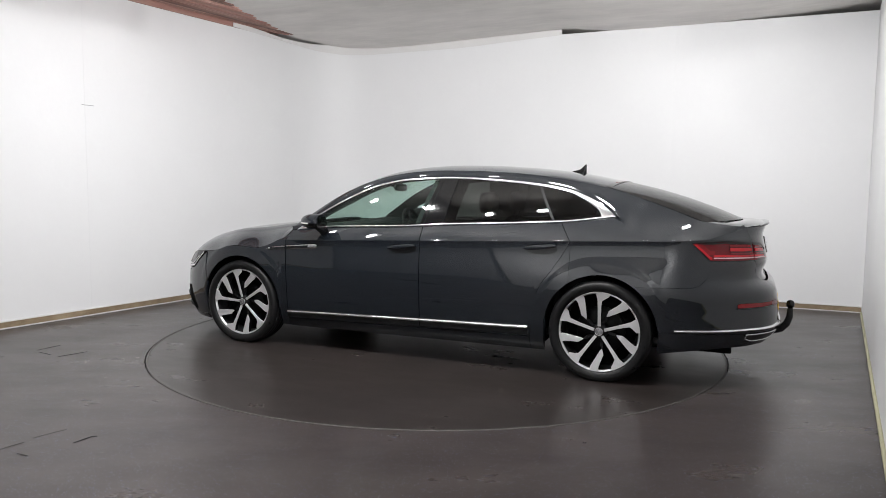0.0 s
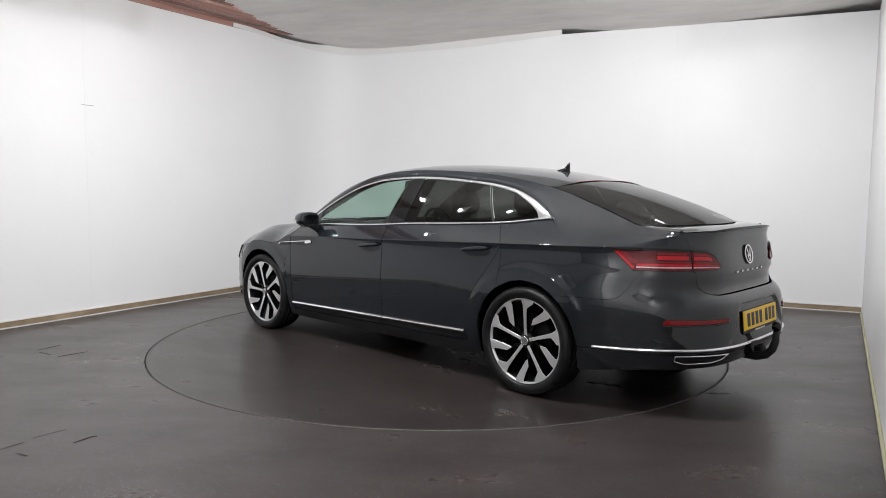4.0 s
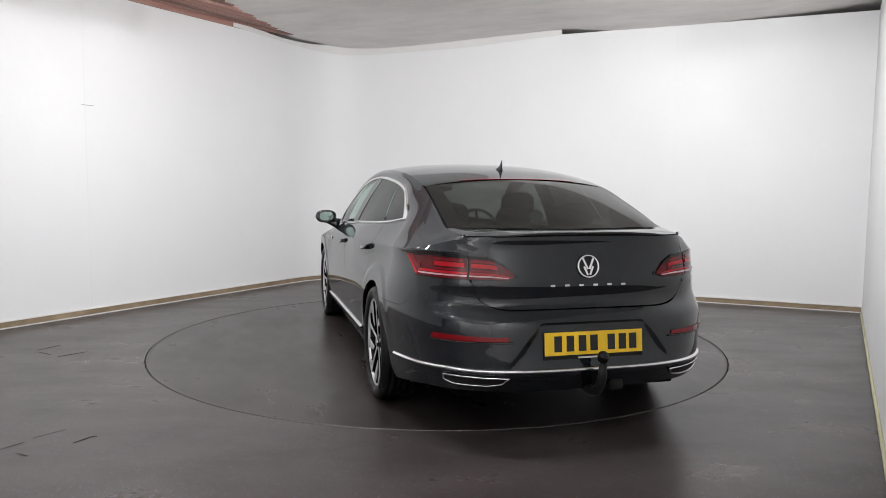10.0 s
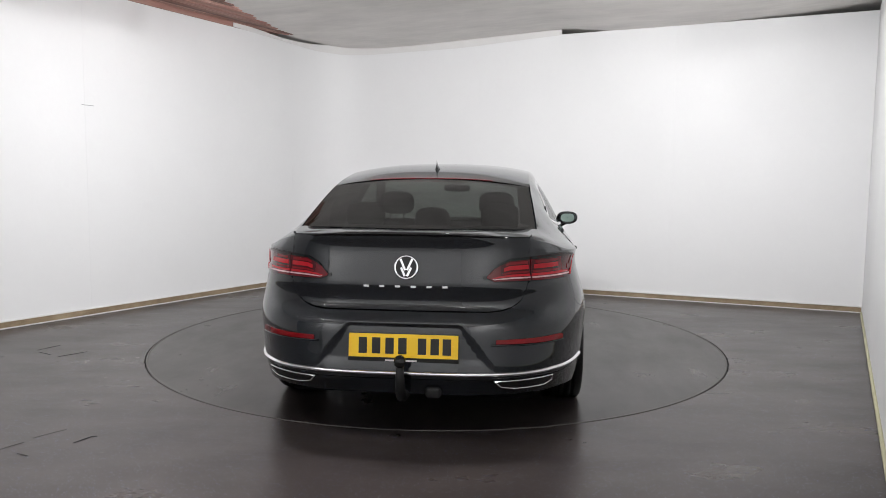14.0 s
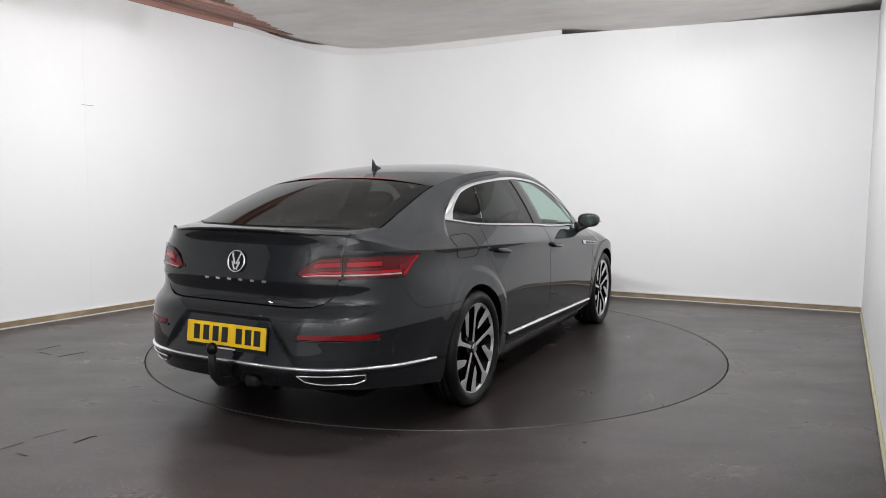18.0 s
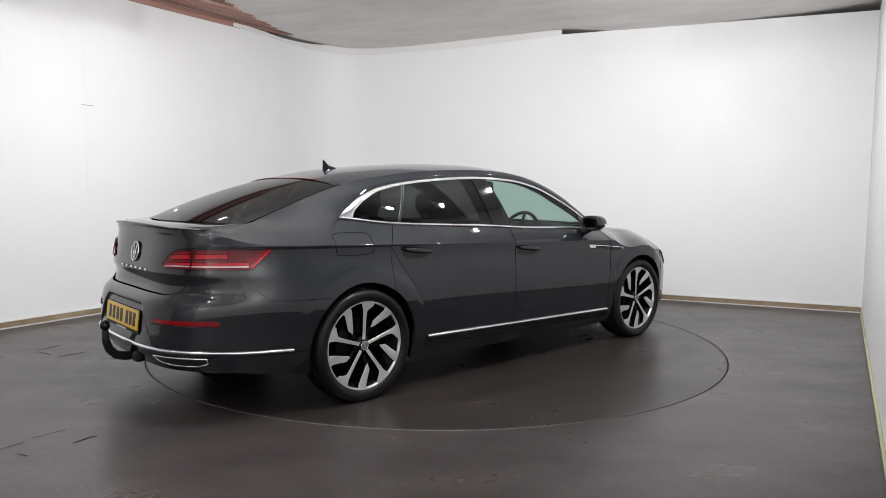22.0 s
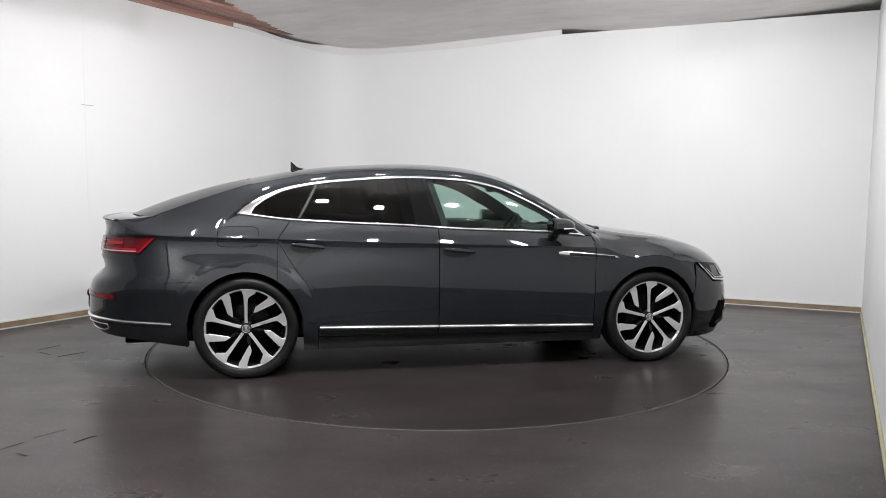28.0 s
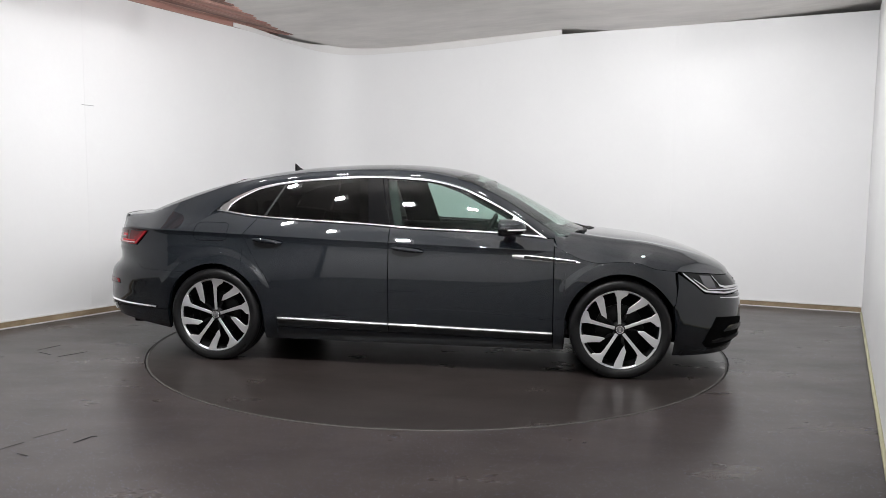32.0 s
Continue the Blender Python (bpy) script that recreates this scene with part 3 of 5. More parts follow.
def half_width(x, z):
    """Half the width of the body at a station and a height."""
    zc = crease(x)
    d = np.maximum(z - zc, 0)
    w = low_width(np.minimum(z, zc)) - lean_in(x) * d - 0.9 * d * d
    under = np.maximum(zc - z, 0) / 0.08
    w = w - 0.007 * under * np.exp(1 - under) * ease((2.5 - x) / 0.4)
    w = w - 0.030 * ease((0.05 - x) / 0.80) * ease((0.82 - z) / 0.36)
    w = w - 0.055 * ease((0.9 - x) / 1.2) * ease((z - 0.55) / 0.36)
    for wx in WHEEL_X:
        r = np.hypot(x - wx, z - HUB_Z)
        w = w + 0.0075 * ease((0.480 - r) / 0.045) * ease((z - 0.38) / 0.24)
        w = w + 0.004 * np.exp(-((r - 0.390) / 0.035) ** 2) * ease((z - 0.20) / 0.19) * ease((0.62 - z) / 0.24)
    return w


def skin(u, z, push=0.0):
    """A point of the body side: u is x along the side, then runs 1 more round each end to the middle."""
    u, z = np.broadcast_arrays(np.asarray(u, float), np.asarray(z, float))
    af = np.clip(1 - (u - X1), 0, 1) * (math.pi / 2)
    ar = np.clip(1 - (X2 - u), 0, 1) * (math.pi / 2)
    front, rear = u > X1, u < X2
    x = np.where(front, X1 + (nose(z) - X1) * np.cos(af) ** (2 / NF), np.where(rear, X2 + (tail(z) - X2) * np.cos(ar) ** (2 / NR), u))
    y = half_width(x, z) * np.where(front, np.sin(af) ** (2 / MF), np.where(rear, np.sin(ar) ** (2 / MR), 1.0))
    return np.stack([x, y, z], -1)


def at_x(x, z):
    """u of the skin at a station x."""
    if x > X1:
        c = min(1.0, ((x - X1) / (float(nose(z)) - X1))) ** (NF / 2)
        return X1 + 1 - math.acos(c) / (math.pi / 2)
    if x < X2:
        c = min(1.0, ((X2 - x) / (X2 - float(tail(z))))) ** (NR / 2)
        return X2 - 1 + math.acos(c) / (math.pi / 2)
    return x


def at_y_rear(y, z):
    w = float(half_width(-0.9, z))
    return X2 - 1 + math.asin(min(1.0, (y / w)) ** (MR / 2)) / (math.pi / 2)


def at_y_front(y, z):
    w = float(half_width(3.5, z))
    return X1 + 1 - math.asin(min(1.0, (y / w)) ** (MF / 2)) / (math.pi / 2)


def columns(us, lo, hi, rows=22, line=True):
    """Points of the skin in upright columns between two height curves, with a row on the crease."""
    us = np.asarray(us, float)
    lo = np.array([float(lo(u)) for u in us]) if callable(lo) else np.full(len(us), lo)
    hi = np.array([float(hi(u)) for u in us]) if callable(hi) else np.full(len(us), hi)
    hi = np.maximum(hi, lo + 0.001)
    if line:
        x = skin(us, (lo + hi) / 2)[..., 0]
        mid = np.clip(crease(x), lo, hi)
        n1 = max(2, int(rows * 0.75))
        a, b = np.maximum(mid - 0.0035, lo), np.minimum(mid + 0.0035, hi)
        t1, t2 = np.linspace(0, 1, n1), np.linspace(0, 1, rows - n1 + 1)
        z = np.concatenate([lo[:, None] + (a - lo)[:, None] * t1, mid[:, None], b[:, None] + (hi - b)[:, None] * t2], 1)
    else:
        z = lo[:, None] + (hi - lo)[:, None] * np.linspace(0, 1, rows)
    return skin(us[:, None] + 0 * z, z)


def spread(a, b, n, *marks):
    """Even steps from a to b, with the marked values among them."""
    return np.array(sorted(set([round(float(v), 5) for v in np.linspace(a, b, n)] + [round(float(m), 5) for m in marks if a < m < b])))


def arch(wx, r=ARCH_R):
    def f(u):
        d = abs(u - wx)
        return HUB_Z + math.sqrt(max(0.0, r * r - d * d)) if d < r else 0.0
    return f


def steps(points):
    """A polyline as a function."""
    xs, ys = zip(*sorted(points))
    return lambda u: float(np.interp(u, xs, ys))


# roof, glass and pillars: middle line, side rail
mid_line = smooth_curve([-1.06, -.95, -.87, -.82, -.76, -.683, -.57, -.458, -.346, -.234, -.10, .02, .30, .65, 1.0, 1.2, 1.4, 1.62, 1.8, 2.0, 2.3, 2.62, 2.75],
                        [1.030, 1.036, 1.044, 1.056, 1.080, 1.112, 1.155, 1.193, 1.228, 1.258, 1.290, 1.314, 1.367, 1.406, 1.424, 1.426, 1.418, 1.394, 1.350, 1.266, 1.113, .950, .925])
rail_z = smooth_curve([-1.06, -.85, -.62, -.45, -.30, 0, .3, .65, 1.0, 1.2, 1.4, 1.62, 1.8, 2.0, 2.3, 2.5],
                      [1.010, 1.020, 1.043, 1.103, 1.158, 1.256, 1.315, 1.356, 1.373, 1.375, 1.366, 1.336, 1.287, 1.200, 1.015, .885])
rail_y = smooth_curve([-1.06, -.9, -.6, -.3, 0, .3, .6, 1.2, 1.6, 1.8, 2.0, 2.3, 2.5], [.59, .594, .625, .612, .598, .595, .60, .612, .632, .655, .69, .745, .785])
dlo_top = smooth_curve([-.06, -.045, -.004, .05, .10, .29, .61, 1.05, 1.12, 1.47, 1.706, 1.94, 2.166, 2.30, 2.35],
                       [1.066, 1.092, 1.124, 1.155, 1.183, 1.254, 1.300, 1.328, 1.329, 1.313, 1.268, 1.170, 1.043, .95, .917])


def flank(x, z):
    """The leaning side of the cabin between belt and roof rail."""
    x, z = np.broadcast_arrays(np.asarray(x, float), np.asarray(z, float))
    zb, zr = belt(x), rail_z(x)
    yb, yr = half_width(x, zb), rail_y(x)
    t = np.clip((z - zb) / np.maximum(zr - zb, 0.01), -0.3, 1.2)
    return np.stack([x, yb + (yr - yb) * t + 0.07 * t * (1 - t), z], -1)


def crown(x, w):
    """Roof and screens: w runs from -1 to 1 across."""
    x, w = np.broadcast_arrays(np.asarray(x, float), np.asarray(w, float))
    zr, zc = rail_z(x), mid_line(x)
    return np.stack([x, w * rail_y(x), zr + (zc - zr) * (1 - np.abs(w) ** 2.7)], -1)


car = tagged(new("car"), "dark grey metallic four-door fastback car on the turntable", "car")


def pair(name, shell, material, parents, label="", smooth=None):
    """The same part on both sides; parents: one for both, or left and right."""
    p = parents if isinstance(parents, tuple) else (parents, parents)
    other = shell.mirrored()
    return part(name, shell, material, p[0], label, smooth), part(name, other, material, p[1], label, smooth)


# ---------------------------------------------------------------- body panels
SK = 0.014
DOOR_LO = steps([(0.4, 0.262), (2.41, 0.232)])
REAR_SEAM = [(.205, .905), (.267, .795), (.33, .70), (.386, .626), (.43, .53), (.45, .45), (.463, .34), (.466, .262)]


def rear_door_lo(u):
    return max(DOOR_LO(u), steps(REAR_SEAM)(u)) if u < .466 else DOOR_LO(u)


def slanted(P, u0, reach):
    """Moves the upper rear edge of the door opening forward, as the seam does."""
    z = P[..., 2]
    near = np.clip(1 - np.abs(P[..., 0] - u0) / reach, 0, 1)
    return skin(P[..., 0] + .075 * np.clip((z - .905) / .11, 0, 1.1) * near, z)


front_doors = pair("front_door", Shell().grid(columns(spread(1.277, 2.394, 40), DOOR_LO, lambda u: belt(u) - 0.004, 30), SK), PAINT, car, "dark grey door")
rear_doors = pair("rear_door", Shell().grid(slanted(columns(spread(.208, 1.271, 44, *[p[0] for p in REAR_SEAM]), rear_door_lo, lambda u: belt(u) - 0.004, 30), .208, .6), SK), PAINT, car, "dark grey door")
front_door_l, front_door_r = front_doors
rear_door_l, rear_door_r = rear_doors

# sills below the doors
sill = Shell().grid(columns(spread(.464, 2.396, 30), 0.165, lambda u: DOOR_LO(u) - 0.005, 8, False), 0.03)
pair("sill", sill, PAINT, car, "dark grey lower sill")

spine = smooth_curve([2.40, 2.70, 2.94, 3.17, 3.35, 3.55, 3.64, 3.70], [.967, .949, .923, .888, .841, .756, .694, .655])
# front wings
hood_curve = smooth_curve([2.30, 2.40, 2.50, 2.58, 2.69, 2.76, 2.85, 2.95, 3.05, 3.20, 3.40, 3.60, 3.95], [.905, .868, .822, .788, .768, .773, .780, .770, .737, .720, .703, .681, .668])


def HOOD_EDGE(u):
    return float(hood_curve(u))


fa = arch(WHEEL_X[1])
f_front = at_x(3.214, .65)
us = np.concatenate([[2.40, 2.43, 2.455], WHEEL_X[1] + ARCH_R * -np.cos(np.linspace(0.0, math.pi, 60)[1:-1]), ])
us = np.array([u for u in us if u < at_x(3.18, .5)] + list(np.linspace(at_x(3.18, .5), f_front, 7)))


def wing_lo(u):
    x = float(skin(u, .5)[0])
    if x < WHEEL_X[1] - ARCH_R + .002:
        return 0.17
    a = fa(x)
    return max(a, float(np.interp(x, [3.17, 3.185, 3.20, 3.214], [.50, .50, .61, .712])) if x > 3.17 else 0)


wing = Shell().grid(columns(us, wing_lo, lambda u: HOOD_EDGE(u) - 0.003, 34), SK)
xs = np.linspace(2.335, 2.62, 14)
t8 = np.linspace(0, 1, 8)
E0 = skin(np.maximum(xs, 2.401), np.array([HOOD_EDGE(max(x, 2.401)) for x in xs]) - .006)
E0[xs < 2.401] = flank(xs[xs < 2.401], belt(xs[xs < 2.401]) - .004)
E1 = np.stack([xs, np.full(14, .60), .950 - .30 * np.maximum(xs - 2.45, 0)], -1)
E1[:, 2] = np.minimum(E1[:, 2], spine(np.maximum(xs, 2.41)) - .03)
wing.grid(E0[:, None, :] + (E1 - E0)[:, None, :] * t8[None, :, None] + np.array([0, 0, 1.0])[None, None, :] * (.034 - .032 * ease((xs - 2.43) / .14))[:, None, None] * np.sin(math.pi * t8)[None, :, None], 0, (2.4, 0, .3))
pair("front_wing", wing, PAINT, car, "dark grey front wing with flared arch")

BUMP_TOP = [(-.225, .633), (-.29, .634), (at_x(-.55, .645), .641), (at_x(-.60, .66), .656), (at_x(-.64, .70), .696), (at_x(-.67, .76), .756), (at_x(-.70, .80), .815)]
BUMP_TOP += [(at_y_rear(y, z), z - .004) for y, z in ((.60, .82), (.578, .80), (.565, .755), (.545, .715), (.51, .690), (.46, .674), (.40, .668), (.002, .668))]
bt = steps(BUMP_TOP)

# rear quarters: lower part, part over the arch, shoulder and rear pillar
shell_top = smooth_curve([-1.3, -.90, -.84, -.76, -.68, -.60, -.45, -.32, -.22, -.13, -.06, .29], [1.009, 1.009, 1.004, .982, .955, .940, .934, .936, .960, 1.012, 1.066, 1.028])
ra = arch(0.0)
q = Shell()
seam = steps(REAR_SEAM)
us1 = spread(.205, .461, 24, ARCH_R - .002, ARCH_R + .001, *[p[0] for p in REAR_SEAM])
q.grid(columns(us1, lambda u: ra(u) if u < ARCH_R else .165, lambda u: seam(u) - 0.005, 20, False)[:, :], SK)


def quarter_lo(u):
    return ra(u) if u > -.225 else bt(u) + .0018


us2 = spread(at_y_rear(.588, .88), .203, 96, *[p[0] for p in BUMP_TOP])
QP = columns(us2, quarter_lo, lambda u: float(shell_top(skin(u, .93)[0])), 40)
edge_col = np.array([skin(at_y_rear(.5885, z), z) for z in QP[0, :, 2]])
for i in range(9):
    QP[i] = edge_col + (QP[9] - edge_col) * i / 9
side = QP[..., 0] > -.1
QP[side] = slanted(QP, .203, .3)[side]
q.grid(QP, SK)
# shoulder from the skin's top edge up to the rail
u_end = at_y_rear(.5885, .97)
us3 = spread(u_end, -.06, 48)
brow = np.array([skin(u, float(shell_top(skin(u, .93)[0]))) for u in us3])
us3 = us3[brow[:, 1] > .586]
K = np.array([skin(u, float(shell_top(skin(u, .93)[0]))) for u in us3])
xk = K[:, 0]
R = np.stack([xk + .003 * np.clip((-.79 - xk) / .08, 0, 1), np.minimum(rail_y(xk), K[:, 1] - .002), np.maximum(rail_z(xk), K[:, 2] + .012)], -1)
tt = np.linspace(0, 1, 16)
bend = .45 * np.clip((-.06 - xk) / .3, 0, 1)[:, None] * np.clip((xk + .75) / .3, 0, 1)[:, None]
M = (K + R) / 2 * (1 - bend) + bend * np.stack([xk, R[:, 1] + .28 * (K[:, 1] - R[:, 1]), K[:, 2] + .30 * (R[:, 2] - K[:, 2])], -1)
T = tt[None, :, None]
G = (1 - T) ** 2 * K[:, None, :] + 2 * T * (1 - T) * M[:, None, :] + T * T * R[:, None, :]
wide = np.clip(np.linalg.norm(K - R, axis=1) / .12, 0, 1) ** 2
G[:, :, 1] += (.010 * np.clip((xk + .36) / .3, 0, 1))[:, None] * np.sin(tt * math.pi)[None, :]
G[:, :, 2] += (.010 * wide * np.clip((-.45 - xk) / .3, 0, 1))[:, None] * np.sin(tt * math.pi)[None, :]
for _ in range(40):
    G[1:-1, 1:-1] = .5 * G[1:-1, 1:-1] + .125 * (G[:-2, 1:-1] + G[2:, 1:-1] + G[1:-1, :-2] + G[1:-1, 2:])
# frame above the side windows, from the rear tip to the foot of the windscreen pillar
xs = spread(-.06, 2.40, 90)[1:]
lower = flank(xs, np.minimum(dlo_top(xs), rail_z(xs) - .004))
upper = np.stack([xs, rail_y(xs), rail_z(xs)], -1)
F = lower[:, None, :] + (upper - lower)[:, None, :] * tt[None, :, None]
F[:, :, 1] += 0.010 * np.sin(tt * math.pi)[None, :]
G = np.concatenate([G, F])
join = len(us3)
for _ in range(30):
    a, b = join - 8, join + 5
    G[a:b, 1:-1] = .5 * G[a:b, 1:-1] + .25 * (G[a - 1:b - 1, 1:-1] + G[a + 1:b + 1, 1:-1])
q.grid(G, 0.01)
quarters = pair("rear_quarter", q, PAINT, car, "dark grey rear quarter and roof frame")

# bonnet: from the skin's edge up to a spine
ws = np.linspace(-1, 1, 41)
us_b = np.array(sorted(set(list(np.linspace(2.36, 3.2, 25)) + list(np.linspace(3.2, X1 + .999, 34)))))
HP = np.zeros((len(us_b), 41, 3))
for i, u in enumerate(us_b):
    E = skin(u, HOOD_EDGE(u))
    E = E - np.array([0.0, .002, 0.0])
    xc = 2.735 + (float(E[0]) - 2.40) * (3.634 - 2.735) / (3.634 - 2.40)
    C = np.array([min(xc, 3.634), 0.0, float(spine(min(xc, 3.634)))])
    for j, w in enumerate(ws):
        f = abs(w)
        p = C + f * (E - C)
        p[0] = C[0] + (E[0] - C[0]) * f ** (1.6 + .6 * float(ease((E[0] - 2.4) / .4)))
        p[2] = E[2] + (C[2] - E[2]) * (1 - f ** 5.0)
        p[2] += 0.013 * math.exp(-((f - .70) / .040) ** 2) * float(np.clip((3.5 - p[0]) / .5, 0, 1))
        p[1] = math.copysign(p[1], w)
        HP[i, j] = p
part("bonnet", Shell().grid(HP, 0.012, (3.0, 0, 0.2)), PAINT, car, "dark grey bonnet with raised creases")

# roof
xs = np.linspace(0, 1, 46)
RP = np.zeros((46, 41, 3))
for j, w in enumerate(ws):
    a, b = -0.005 + 0.035 * w * w, 1.80 - 0.10 * w * w
    RP[:, j] = crown(a + (b - a) * xs, w)
part("roof", Shell().grid(RP, 0.008, (1, 0, 0.5)), PAINT, car, "dark grey curved roof")

# screens
fx = np.linspace(-.82, .02, 50)
mid_fit, rail_fit = np.polyfit(fx, mid_line(fx), 3), np.polyfit(fx[12:-2], rail_z(fx[12:-2]), 2)


def rear_screen(x, w):
    x, w = np.broadcast_arrays(np.asarray(x, float), np.asarray(w, float))
    zr, zc = np.polyval(rail_fit, x), np.polyval(mid_fit, x)
    return np.stack([x, w * rail_y(x), zr + (zc - zr) * (1 - np.abs(w) ** 2.3)], -1)


def screen_foot(w):
    """Where the rear screen meets the boot lid."""
    return -0.832 + 0.212 * abs(w) ** 2.2


WP = np.zeros((24, 41, 3))
SP = np.zeros((24, 41, 3))
for j, w in enumerate(ws):
    a, b = 1.806 - 0.10 * w * w, 2.70 - 0.29 * abs(w) ** 2.2
    WP[:, j] = crown(a + (b - a) * np.linspace(0, 1, 24), w * .985)
    a, b = screen_foot(w), -0.035 + 0.035 * w * w
    SP[:, j] = rear_screen(a + (b - a) * np.linspace(0, 1, 24), w * .985)
part("windscreen", Shell().grid(WP, 0, (1.5, 0, 0.5)), GLASS_CLEAR, car, "green-tinted windscreen")
part("rear_window", Shell().grid(SP, 0, (0, 0, 0.5)), GLASS_REAR, car, "dark tinted rear window")
# high brake light under the roof's trailing edge
BP = np.zeros((4, 41, 3))
for j, w in enumerate(ws):
    a = -0.032 + 0.035 * (w * .62) ** 2
    BP[:, j] = crown(a + 0.018 * np.linspace(0, 1, 4), w * .62)
part("brake_light", Shell().grid(BP, 0.004, (0.5, 0, 0.5), push=0.004), RED_MID, car, "thin red high brake light")
# black band that closes the roof's rear edge
BP2 = np.zeros((4, 41, 3))
for j, w in enumerate(ws):
    a = -0.040 + 0.035 * w * w
    BP2[:, j] = crown(a + 0.036 * np.linspace(0, 1, 4), w * .99)
part("roof_edge", Shell().grid(BP2, 0.01, (0.5, 0, 0.5), push=0.002), BLACK_GLOSS, car, "black roof edge strip")

# boot lid: deck and upright face in one panel
def lid_end(w):
    """Where the deck ends, and its height there."""
    y = max(abs(w) * .588, .002)
    x = float(skin(at_y_rear(y, 1.0), 1.0)[0])
    return x, float(crown(x, w)[2])


DP = np.zeros((16, 41, 3))
for j, w in enumerate(ws):
    a = screen_foot(w) - .007
    b = lid_end(w)[0] - .002
    t = np.linspace(0, 1, 16)
    DP[:, j] = crown(a + (b - a) * t, w)
    DP[:, j, 1] = w * np.minimum(rail_y(DP[:, j, 0]), np.interp(DP[:, j, 0], brow[:, 0], brow[:, 1]) - .004)
    flat = (float(rear_screen(a, w)[2]) - .002) * (1 - t) + DP[-1, j, 2] * t + .006 * np.sin(math.pi * t)
    DP[:, j, 2] = flat + (DP[:, j, 2] - flat) * float(ease((abs(w) - .84) / .16))
lid = Shell().grid(DP, 0.008, (-.8, 0, 0.5))
LID_LO = [(0, .668), (.40, .668), (.46, .674), (.51, .690), (.545, .715), (.565, .755), (.578, .80), (.585, .90)]
ys = np.array(sorted(set(list(np.linspace(0, .5875, 34)) + [p[0] for p in LID_LO if p[0] < .5875])))
lo = steps(LID_LO)
FP = np.zeros((2 * len(ys) - 1, 22, 3))
for k, y in enumerate(ys):
    z0 = lo(y)
    zz = np.linspace(z0, lid_end(y / .588)[1] - .006, 22)
    col = np.array([skin(at_y_rear(max(y, .0005), z), z) for z in zz])
    col[:, 0] += np.interp(zz, [.66, .70, .73, .75], [.012, .006, .002, 0]) * np.clip((.56 - y) / .10, 0, 1)
    FP[len(ys) - 1 + k] = col
    FP[len(ys) - 1 - k] = col * np.array([1, -1, 1])
lid.grid(FP, SK, (0, 0, .8))
boot_lid = part("boot_lid", lid, PAINT, car, "dark grey boot lid")
# spoiler lip on the lid
sp = Shell()
rows = []
for w in np.linspace(-1, 1, 71):
    y = w * .525
    xe, zt = lid_end(y / .588)
    k = 1 - abs(w) ** 4
    e = .01 + .99 * k
    xe, zt = xe + .012 * (1 - k), zt - .013 * (1 - k)
    rows.append([(xe + .016 * e, y, zt - .001), (xe + .010 * e, y, zt + .003 * e), (xe - .010 * e, y, zt + .008 * e), (xe - .022 * e, y, zt + .006 * e), (xe - .026 * e, y, zt), (xe - .021 * e, y, zt - .008 * e), (xe + .006 * e, y, zt - .014 * e)])
sp.grid(rows, 0, (-.75, 0, 1.0))
part("spoiler", sp, BLACK_GLOSS, boot_lid, "gloss black boot spoiler lip")

# rear bumper
ub = np.array(sorted(set(list(np.linspace(X2 - 1 + .0005, X2 + .08, 80)) + [p[0] for p in BUMP_TOP] + list(np.linspace(-.22, -ARCH_R, 18)) + [at_y_rear(y, .5) for y in np.linspace(.004, .62, 50)])))
ub = np.array([u for u in ub if u <= -.215])


def bump_lo(u):
    x = float(skin(u, .4)[0])
    return max(.355, ra(x)) if x > -ARCH_R else .355


BCOL = columns(ub, bump_lo, bt, 40, False)
# recess for the number plate
w_rec = 0.285 + np.clip(.605 - BCOL[..., 2], 0, .3) * 0.75
k_rec = np.clip((w_rec - BCOL[..., 1]) / .03, 0, 1) * np.clip((.612 - BCOL[..., 2]) / .012, 0, 1) * np.clip((BCOL[..., 2] - .39) / .06, 0, 1)
BCOL[..., 0] += 0.016 * k_rec * (BCOL[..., 0] < -.85)
FULL = np.concatenate([BCOL[::-1], (BCOL * np.array([1, -1, 1]))])
rear_bumper = part("rear_bumper", Shell().grid(FULL, .035, (0, 0, .6)), PAINT, car, "dark grey rear bumper")
ub2 = np.array([u for u in ub if float(skin(u, .3)[0]) < -ARCH_R + .004])
valance_lo = steps([(X2 - 1, .270), (at_y_rear(.60, .3), .272), (at_x(-.75, .3), .262), (-.50, .232), (-.37, .212)])
VCOL = columns(ub2, valance_lo, lambda u: .352, 8, False)
part("valance", Shell().grid(np.concatenate([VCOL[::-1], VCOL * np.array([1, -1, 1])]), .03, (0, 0, .5)), PAINT, rear_bumper, "dark grey lower valance")

# front bumper
FTOP = steps([(at_x(3.17, .5), .496), (at_x(3.185, .5), .496), (at_x(3.20, .60), .606), (at_x(3.214, .65), .706), (at_x(3.292, .64), .640), (at_x(3.376, .57), .570), (at_x(3.53, .55), .547), (at_y_front(.45, .55), .546), (X1 + 1, .552)])
uf = np.array(sorted(set(list(np.linspace(at_x(3.05, .3), X1 + .9995, 60)) + [at_x(3.185, .5), at_x(3.20, .60), at_x(3.214, .65), at_x(3.292, .64), at_x(3.376, .57), at_x(3.53, .55)])))


def fr_lo(u):
    x = float(skin(u, .35)[0])
    return max(.150, fa(x)) if x < WHEEL_X[1] + ARCH_R else .150


def fr_hi(u):
    return FTOP(u) if float(skin(u, .35)[0]) > 3.17 else max(fr_lo(u) + .002, .5)


